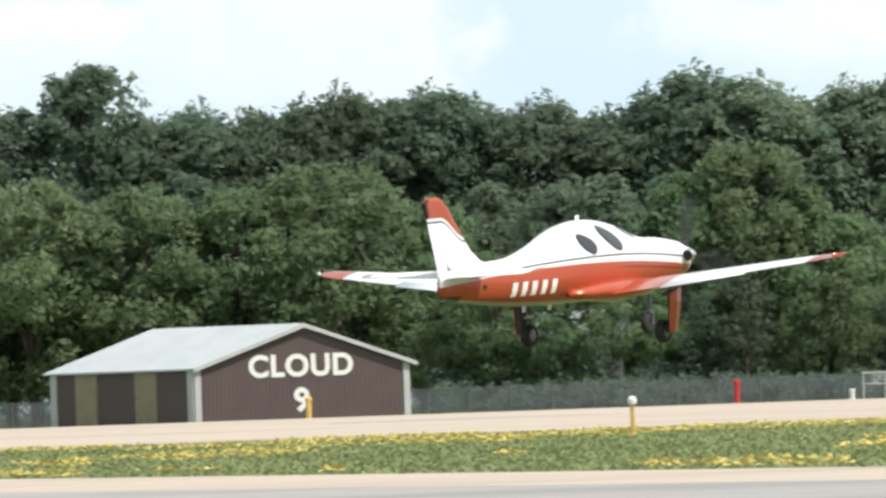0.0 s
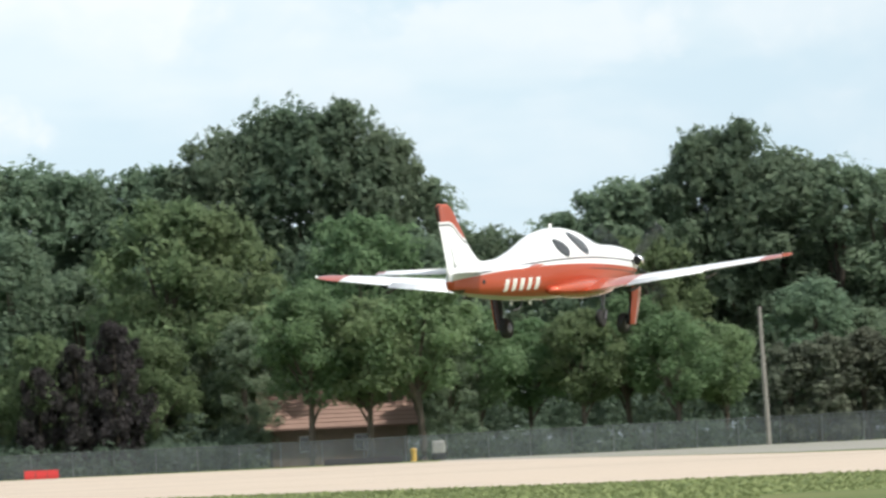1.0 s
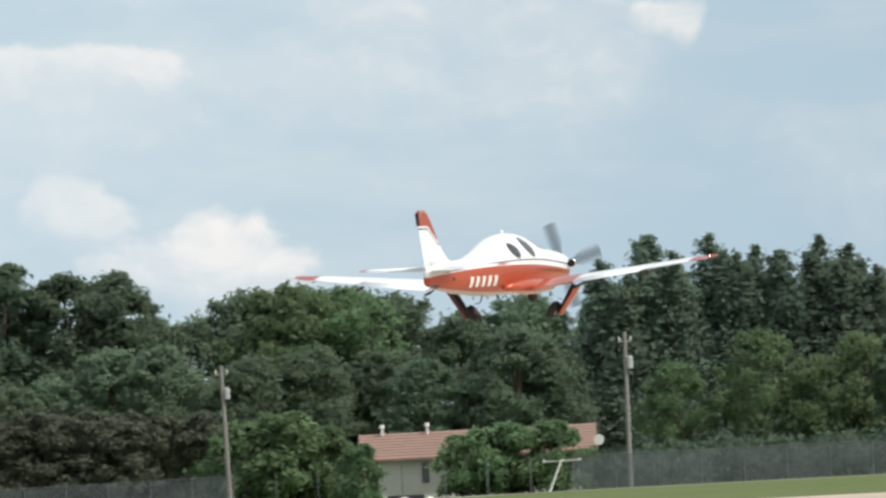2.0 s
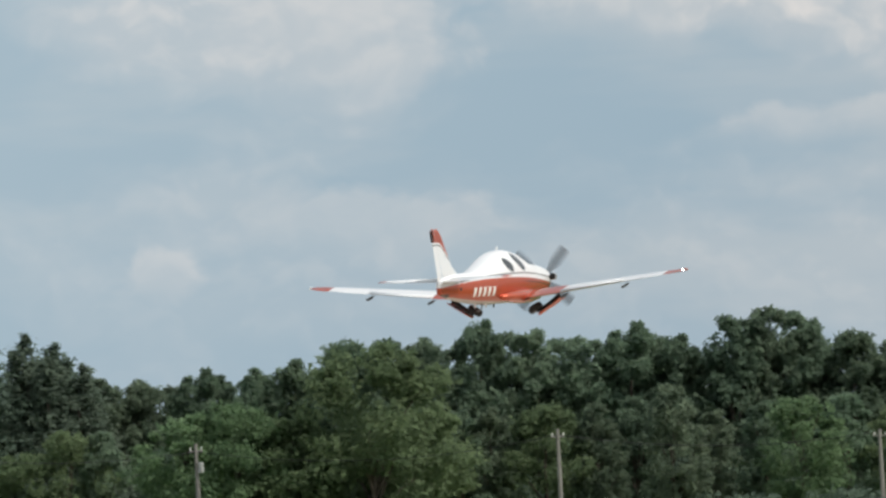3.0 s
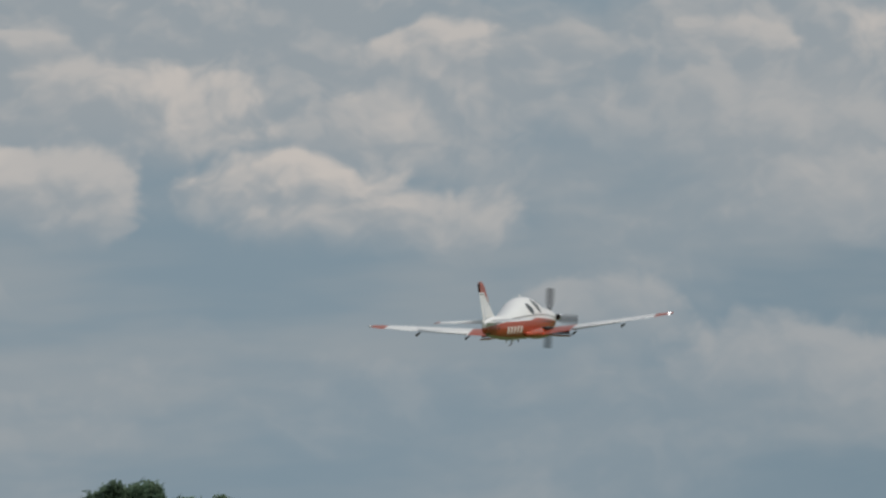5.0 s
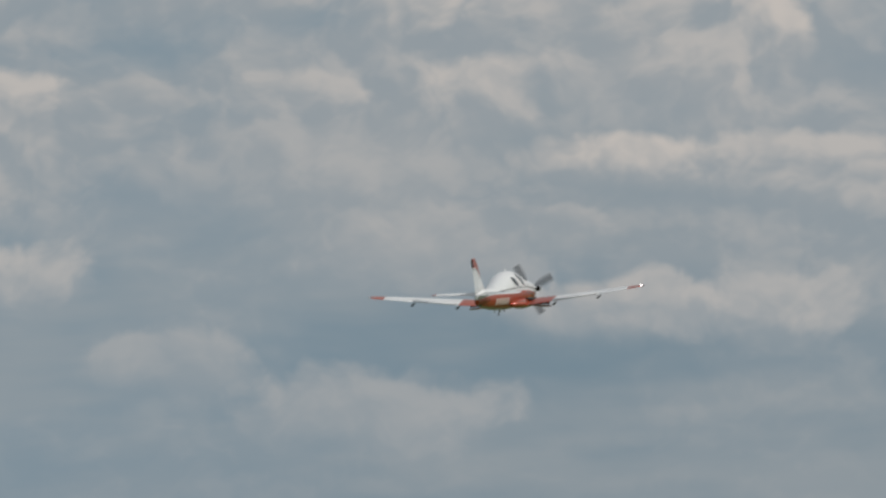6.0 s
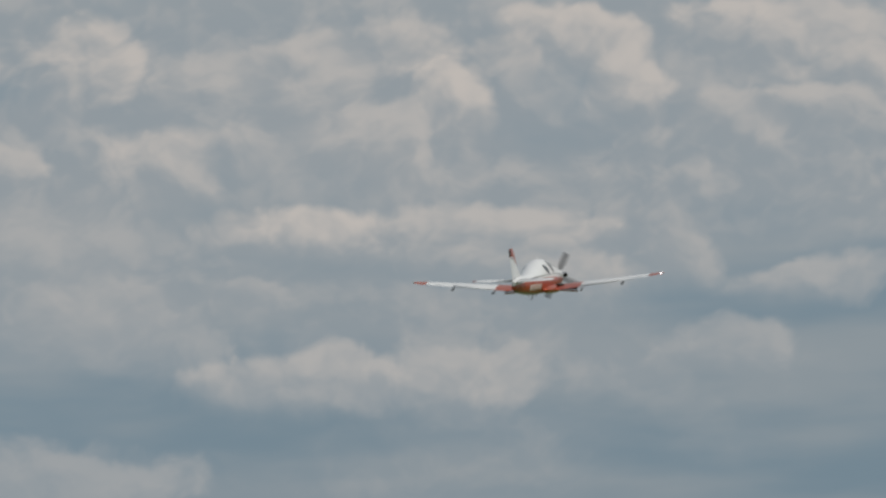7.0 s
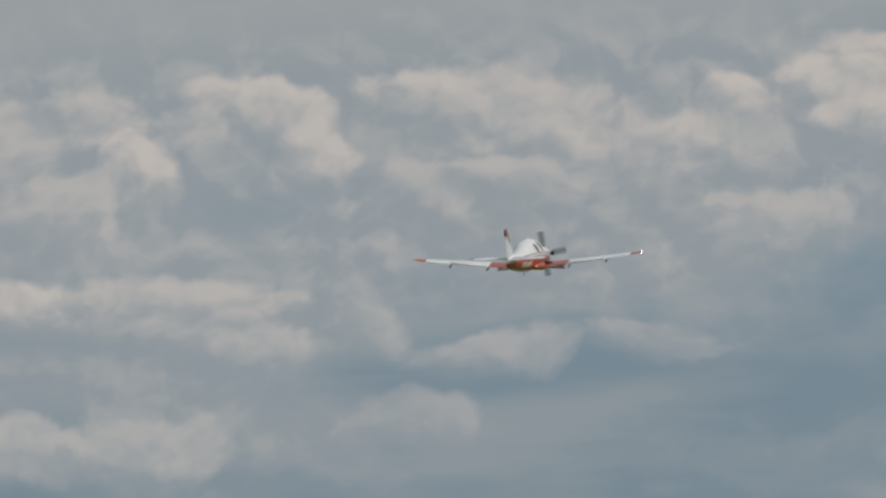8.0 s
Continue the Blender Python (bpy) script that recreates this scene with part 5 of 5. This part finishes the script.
def utility_pole(turn, far, height, lean, box=True, arm=True):
    pole = tagged(new("utility_pole"), "weathered wooden utility pole with transformer" if box else "weathered wooden utility pole", "utility pole", "poles along the fence")
    pole.matrix_world = Matrix.Translation(polar(turn, far)) @ Matrix.Rotation(radians(-turn), 4, "Z") @ Matrix.Rotation(radians(lean), 4, "Y")
    bm = bm_new()
    add_tube(bm, [(0, 0, -0.3), (0, 0, height * 0.5), (0, 0, height)], [0.19, 0.16, 0.12], 10)
    part("shaft", bm, M["pole"], pole)
    if box:
        bm = bm_new()
        add_tube(bm, [(0.30, -0.05, height * 0.76), (0.30, -0.05, height * 0.765), (0.30, -0.05, height * 0.84), (0.30, -0.05, height * 0.845)], [0.16, 0.21, 0.21, 0.14], 12)
        part("transformer", bm, M["barn_trim"], pole, "pale grey transformer can")
    if arm:
        bm = bm_new()
        add_box(bm, (-0.5, -0.06, height * 0.93), (0.5, 0.06, height * 0.945), 0.01)
        part("crossarm", bm, M["pole"], pole)
        for s in (-0.4, 0.4):
            bm = bm_new()
            add_tube(bm, [(s, 0, height * 0.945), (s, 0, height * 0.965), (s, 0, height * 0.97)], [0.05, 0.06, 0.02], 8)
            part("insulator", bm, M["letters"], pole, "pale ceramic insulator")
    return pole


def cable(p, q, sag):
    bm = bm_new()
    pts = [Vector(p).lerp(Vector(q), k / 12) - Vector((0, 0, sag * 4 * (k / 12) * (1 - k / 12))) for k in range(13)]
    add_tube(bm, pts, [0.022] * 13, 5)
    tagged(link_bm("power_cable", bm, M["black"]), "thin dark overhead power cable between poles", "cable", "overhead cables")


def build_house(turn0, turn1, far, wall_h, roof_h, wall, roof, label, depth=9.0, over=1.8, window_at=()):
    """A low gabled house whose long side faces the field."""
    p, q = polar(turn0, far), polar(turn1, far)
    width = (q - p).length
    house = tagged(new("house"), label, "house", "houses behind the fence")
    house.matrix_world = Matrix.Translation(p) @ Matrix.Rotation(math.atan2(q.y - p.y, q.x - p.x), 4, "Z")
    for y0, y1 in ((0, 0.25), (depth - 0.25, depth)):
        bm = bm_new()
        add_box(bm, (0, y0, -0.05), (width, y1, wall_h), 0.02)
        part("wall", bm, M[wall], house)
    for x0 in (0, width - 0.25):
        bm = bm_new()
        v = [bm.verts.new((x, y, z)) for x in (x0, x0 + 0.25) for y, z in ((0.26, 0), (depth - 0.26, 0), (depth - 0.26, wall_h), (depth / 2, roof_h - 0.12), (0.26, wall_h))]
        bm.faces.new(v[:5])
        bm.faces.new(v[5:][::-1])
        for k in range(5):
            bm.faces.new((v[k], v[(k + 1) % 5], v[5 + (k + 1) % 5], v[5 + k]))
        part("end_wall", bm, M[wall], house)
    for s in (0, 1):
        y0 = -0.7 if s == 0 else depth + 0.7
        drop = 0.35
        bm = bm_new()
        pts = [(-over, y0, wall_h - drop), (width + over, y0, wall_h - drop), (width + over, depth / 2, roof_h), (-over, depth / 2, roof_h)]
        lo = [bm.verts.new(c) for c in pts]
        hi = [bm.verts.new((x, y, z + 0.16)) for x, y, z in pts]
        bm.faces.new(lo)
        bm.faces.new(hi[::-1])
        for k in range(4):
            bm.faces.new((lo[k], lo[(k + 1) % 4], hi[(k + 1) % 4], hi[k]))
        slope = part("roof", bm, M[roof], house)
        if s == 0:
            for c in range(1, 9):
                f = c / 9
                bm = bm_new()
                yy, zz = y0 + (depth / 2 - y0) * f, wall_h - drop + (roof_h - wall_h + drop) * f + 0.16
                add_box(bm, (-over, yy - 0.05, zz - 0.03), (width + over, yy + 0.02, zz + 0.035))
                part("shingle_course", bm, M[roof], slope)
    for x, w, z0, z1 in window_at:
        bm = bm_new()
        add_box(bm, (x, -0.04, z0), (x + w, 0.05, z1), 0.015)
        win = part("window", bm, M["stucco"], house)
        bm = bm_new()
        add_box(bm, (x + 0.08, -0.06, z0 + 0.08), (x + w - 0.08, -0.045, z1 - 0.08))
        part("pane", bm, M["glass"], win)
    return house, width


def edge_light(turn, far, tall, group="runway edge lights"):
    light = tagged(new("runway_light"), "amber runway edge light on a short post in grass", "runway light", group)
    light.matrix_world = Matrix.Translation(polar(turn, far))
    bm = bm_new()
    add_tube(bm, [(0, 0, 0), (0, 0, 0.03), (0, 0, 0.05), (0, 0, tall * 0.78)], [0.11, 0.11, 0.055, 0.05], 12)
    part("stem", bm, M["yellow"], light, "amber painted stem")
    bm = bm_new()
    add_tube(bm, [(0, 0, tall * 0.78), (0, 0, tall * 0.81), (0, 0, tall * 0.93), (0, 0, tall)], [0.06, 0.10, 0.105, 0.05], 14)
    part("lens", bm, M["letters"], light, "white glass lens")
    return light


def marker_post(turn, far, tall, mat, label):
    post = tagged(new("marker_post"), label, "marker post", "marker posts")
    post.matrix_world = Matrix.Translation(polar(turn, far))
    bm = bm_new()
    add_tube(bm, [(0, 0, 0), (0, 0, 0.05), (0, 0, tall * 0.82)], [0.24, 0.19, 0.19], 12)
    part("body", bm, M[mat], post)
    bm = bm_new()
    add_tube(bm, [(0, 0, tall * 0.82), (0, 0, tall * 0.85), (0, 0, tall * 0.95), (0, 0, tall)], [0.22, 0.25, 0.22, 0.08], 12)
    part("cap", bm, M[mat], post)


def barrier(turn, far, wide, tall, mat, label):
    thing = tagged(new("barrier"), label, "barrier")
    thing.matrix_world = Matrix.Translation(polar(turn, far)) @ Matrix.Rotation(radians(-turn), 4, "Z")
    n = 3
    for k in range(n):
        bm = bm_new()
        x0, x1 = -wide / 2 + wide * k / n + 0.02, -wide / 2 + wide * (k + 1) / n - 0.02
        add_loft(bm, [[Vector((x, -d, z)), Vector((x, d, z)), Vector((x, d * 0.9, z2)), Vector((x, d * 0.45, tall)), Vector((x, -d * 0.45, tall)), Vector((x, -d * 0.9, z2))]
                      for x, d, z, z2 in ((x0, 0.28, 0.02, tall * 0.35), (x1, 0.28, 0.02, tall * 0.35))])
        part("segment", bm, M[mat], thing)


def boom_frame(turn, far, tall, lean):
    """A leaning mast with a crossbar, of the kind that carries approach lamps."""
    thing = tagged(new("lamp_frame"), "white T-shaped lamp mast leaning beside the fence", "lamp mast", "lamp masts")
    thing.matrix_world = Matrix.Translation(polar(turn, far)) @ Matrix.Rotation(radians(-turn), 4, "Z")
    bm = bm_new()
    add_tube(bm, [(0, 0, 0), (lean * 0.5, 0, tall * 0.5), (lean, 0, tall)], [0.09, 0.08, 0.07], 8)
    part("mast", bm, M["letters"], thing)
    bm = bm_new()
    add_tube(bm, [(lean - 1.3, 0, tall), (lean + 1.4, 0, tall + 0.02)], [0.045, 0.045], 8)
    part("crossbar", bm, M["barn_trim"], thing)
    for s in (-1.2, 0.1, 1.3):
        bm = bm_new()
        add_tube(bm, [(lean + s, 0, tall + 0.03), (lean + s, 0, tall + 0.10), (lean + s, 0, tall + 0.16)], [0.05, 0.07, 0.04], 8)
        part("lamp", bm, M["letters"], thing)


def pipe_rail(turn0, turn1, far, tall):
    thing = tagged(new("pipe_railing"), "long pale grey pipe railing in front of the fence", "railing")
    n = 9
    pts = [polar(turn0 + (turn1 - turn0) * k / n, far, tall) for k in range(n + 1)]
    bm = bm_new()
    add_tube(bm, pts, [0.06] * (n + 1), 8)
    part("top_rail", bm, M["barn_trim"], thing, "pale grey top rail")
    for p in pts:
        bm = bm_new()
        add_tube(bm, [(p.x, p.y, 0), (p.x, p.y, tall)], [0.05, 0.05], 8)
        part("post", bm, M["barn_trim"], thing)
    bm = bm_new()
    add_tube(bm, [p - Vector((0, 0, 0.8)) for p in pts[:4]], [0.04] * 4, 8)
    part("mid_rail", bm, M["barn_trim"], thing)


def trailer(turn0, turn1, far, high):
    p, q = polar(turn0, far), polar(turn1, far)
    w = (q - p).length
    thing = tagged(new("utility_trailer"), "pale grey box trailer parked behind the fence", "trailer", "trailers behind the fence")
    thing.matrix_world = Matrix.Translation(p) @ Matrix.Rotation(math.atan2(q.y - p.y, q.x - p.x), 4, "Z")
    bm = bm_new()
    add_box(bm, (0, 0, 0.45), (w, 2.0, 0.85 + high), 0.08)
    body = part("body", bm, M["stucco"], thing, "pale grey box")
    for k in range(1, max(2, int(w / 1.1))):
        bm = bm_new()
        x = k * w / max(2, int(w / 1.1))
        add_box(bm, (x - 0.03, -0.03, 0.5), (x + 0.03, 0.0, 0.8 + high))
        part("rib", bm, M["barn_trim"], body)
    for x in (w * 0.25, w * 0.75):
        bm = bm_new()
        add_tube(bm, [(x, 0.02, 0.28), (x, 0.06, 0.28), (x, 0.26, 0.28), (x, 0.30, 0.28)], [0.2, 0.28, 0.28, 0.2], 16)
        part("wheel", bm, M["rubber"], thing)


def distance_sign(turn, far):
    sign = tagged(new("runway_sign"), "black runway distance sign with a white numeral", "runway sign")
    sign.matrix_world = Matrix.Translation(polar(turn, far)) @ Matrix.Rotation(radians(-turn - 8), 4, "Z")
    bm = bm_new()
    add_box(bm, (-0.55, -0.12, 0.06), (0.55, 0.12, 0.71), 0.03)
    part("panel", bm, M["black"], sign, "black sign box")
    for x in (-0.38, 0.38):
        bm = bm_new()
        add_tube(bm, [(x, 0, 0), (x, 0, 0.12)], [0.03, 0.03], 8)
        part("leg", bm, M["steel"], sign)
    cu = bpy.data.curves.new("numeral", "FONT")
    cu.body, cu.size, cu.align_x, cu.extrude, cu.offset = "2", 0.78, "CENTER", 0.004, 0.012
    tmp = new("numeral", cu)
    bpy.context.view_layer.update()
    me = bpy.data.meshes.new_from_object(tmp.evaluated_get(bpy.context.evaluated_depsgraph_get()))
    bpy.data.objects.remove(tmp)
    me.materials.clear()
    me.materials.append(M["letters"])
    ob = new("numeral", me)
    ob.parent = sign
    ob.matrix_local = pose(0, -0.13, 0.11, 90, 0, 0)
    tagged(ob, "white numeral")


plane, prop, gear = build_aircraft()
build_tree_kinds()
build_woods()
build_undergrowth()
build_meadow()
build_barn()
build_fence()
for turn, far, tall, lean, box in ((6.135, 1092, 9.9, -1.5, False), (8.05, 1088, 10.2, -1.0, True), (9.555, 1076, 11.0, 0.6, True), (10.928, 1110, 9.0, 0.0, True), (13.496, 1098, 7.4, 0.0, False), (12.288, 1098, 8.6, 0.0, False)):
    utility_pole(turn, far, tall, lean, box, box or turn > 12)
cable(polar(9.555, 1076, 10.3), polar(8.05, 1088, 9.6), 1.2)
cable(polar(9.555, 1076, 10.3), polar(10.928, 1110, 8.4), 1.2)
cable(polar(13.496, 1098, 7.2), polar(12.288, 1098, 8.2), 0.9)
cable(polar(12.288, 1098, 8.2), polar(10.928, 1110, 8.4), 1.2)
house, width = build_house(8.61, 9.37, 1082, 3.1, 4.55, "stucco", "tile_roof", "low pale stucco house with terracotta shingle roof", 9.0, 1.3, ((3.0, 0.7, 1.0, 2.6),))
for x in (0.4, 3.6):
    bm = bm_new()
    add_tube(bm, [(x, 4.0, 4.5), (x, 4.0, 5.1), (x, 4.0, 5.12), (x, 4.0, 5.35)], [0.10, 0.10, 0.20, 0.16], 10)
    part("vent_pipe", bm, M["letters"], house, "white roof vent")
bm = bm_new()
add_loft(bm, [[Vector((width + 1.4 + math.cos(a) * r, -0.9 - d, 3.5 + math.sin(a) * r)) for a in (2 * math.pi * k / 16 for k in range(16))] for r, d in ((0.38, 0.12), (0.30, 0.05), (0.12, 0.0))])
part("dish", bm, M["letters"], house, "white satellite dish")
build_house(4.27, 4.78, 1112, 3.0, 5.4, "tan_wall", "tile_roof", "low tan house with brown roof under trees", 8.0, 1.0, ((2.0, 1.2, 1.0, 2.2), (6.0, 1.2, 1.0, 2.2)))
build_house(0.34, 0.66, 1111, 5.3, 7.0, "stucco", "barn_roof", "pale house half hidden among the trees", 8.0, 0.6)
build_house(10.64, 10.98, 1098, 2.3, 3.9, "tan_wall", "brown_roof", "low house with weathered brown roof under trees", 8.0, 0.8)
edge_light(0.69, 352, 0.92)
edge_light(7.29, 440, 0.52)
edge_light(8.80, 448, 0.62)
distance_sign(8.71, 450)
marker_post(1.085, 1096, 1.7, "red", "bright red marker post beside the fence")
marker_post(-0.525, 1047, 1.5, "yellow", "slim amber marker post at the far runway edge")
marker_post(1.517, 1094, 0.75, "letters", "short white marker post beside the fence")
marker_post(4.80, 1088, 0.95, "yellow", "short yellow marker post beside the fence")
barrier(3.40, 1052, 2.4, 0.62, "red", "low red barrier on the runway edge")
barrier(4.61, 1046, 5.4, 0.45, "black", "low dark barrier at the runway edge")
boom_frame(6.665, 1078, 2.0, 1.3)
boom_frame(9.25, 1062, 2.1, 0.9)
pipe_rail(1.56, 2.31, 1093, 1.85)
trailer(2.70, 2.94, 1104, 1.0)
trailer(2.37, 2.46, 1106, 1.25)
trailer(1.575, 1.66, 1107, 1.0)
trailer(4.87, 4.92, 1100, 0.55)


def motions():
    walk(plane, [
        (0.0, pose(2.56, 281.54, 3.26, 0.16, -2.68, 58.29)), (0.5, pose(16.64, 302.23, 3.93, 0.20, -2.04, 58.27)),
        (1.0, pose(30.39, 323.86, 4.58, 0.24, -1.57, 58.24)), (1.5, pose(44.77, 346.34, 5.27, 0.29, -1.28, 58.22)),
        (2.0, pose(59.39, 369.63, 6.08, 0.33, -1.14, 58.20)), (2.2, pose(65.38, 379.15, 6.44, 0.34, -1.12, 58.19)),
        (3.3, pose(98.94, 433.45, 8.87, 0.43, -1.33, 58.14)), (3.5, pose(105.16, 443.64, 9.42, 0.45, -1.41, 58.13)),
        (4.0, pose(120.82, 469.47, 10.64, 0.49, -1.68, 58.11)), (4.5, pose(136.56, 495.76, 11.88, 0.53, -1.99, 58.08)),
        (6.0, pose(185.70, 575.98, 17.23, 0.65, -3.07, 58.02)), (6.5, pose(202.44, 602.86, 19.57, 0.69, -3.41, 57.99)),
        (7.0, pose(219.29, 629.65, 21.99, 0.95, -3.71, 57.97)), (7.5, pose(236.25, 656.23, 24.64, 1.1, -3.95, 57.95)),
        (8.0, pose(253.30, 682.46, 27.76, 1.2, -4.11, 57.93)),
    ])
    # the propeller turns; what the shutter catches drifts round slowly
    spin = [(0.0, -80), (0.5, -62), (1.0, -45), (1.5, -29), (2.0, -17), (2.2, 5), (3.3, 61), (3.5, 87), (4.0, 120), (4.5, 153), (5.2, 198), (6.0, 243), (6.5, 268), (7.0, 297), (7.5, 327), (8.0, 352)]
    walk(prop, [(t, pose(3.55, 0, 0.08, a)) for t, a in spin])
    # the gear folds inwards and backwards
    fold = [(0.0, 0), (0.7, 0), (1.0, 4), (1.5, 14), (2.0, 32), (2.6, 48), (3.3, 62), (3.5, 68), (4.0, 87), (4.3, 92), (8.0, 92)]
    for key, side in (("port", 1), ("starboard", -1)):
        walk(gear[key], [(t, pose(0.45, side * 1.58, -0.42 + 0.03 * a / 92, -side * a)) for t, a in fold])
    for key, side in (("flap_port", 1), ("flap_starboard", -1)):
        walk(gear[key], [(t, pose(-0.11, side * 2.85, -0.185, 0, -a, 0)) for t, a in ((0.0, 8), (1.3, 9), (2.2, 9), (3.2, 0), (8.0, 0))])
    nose = [(0.0, 0), (0.7, 0), (1.0, 10), (1.5, 38), (2.0, 66), (2.6, 84), (3.2, 88), (8.0, 88)]
    walk(gear["nose"], [(t, pose(2.33, 0, -0.38, 0, a, 0)) for t, a in nose])


motions()
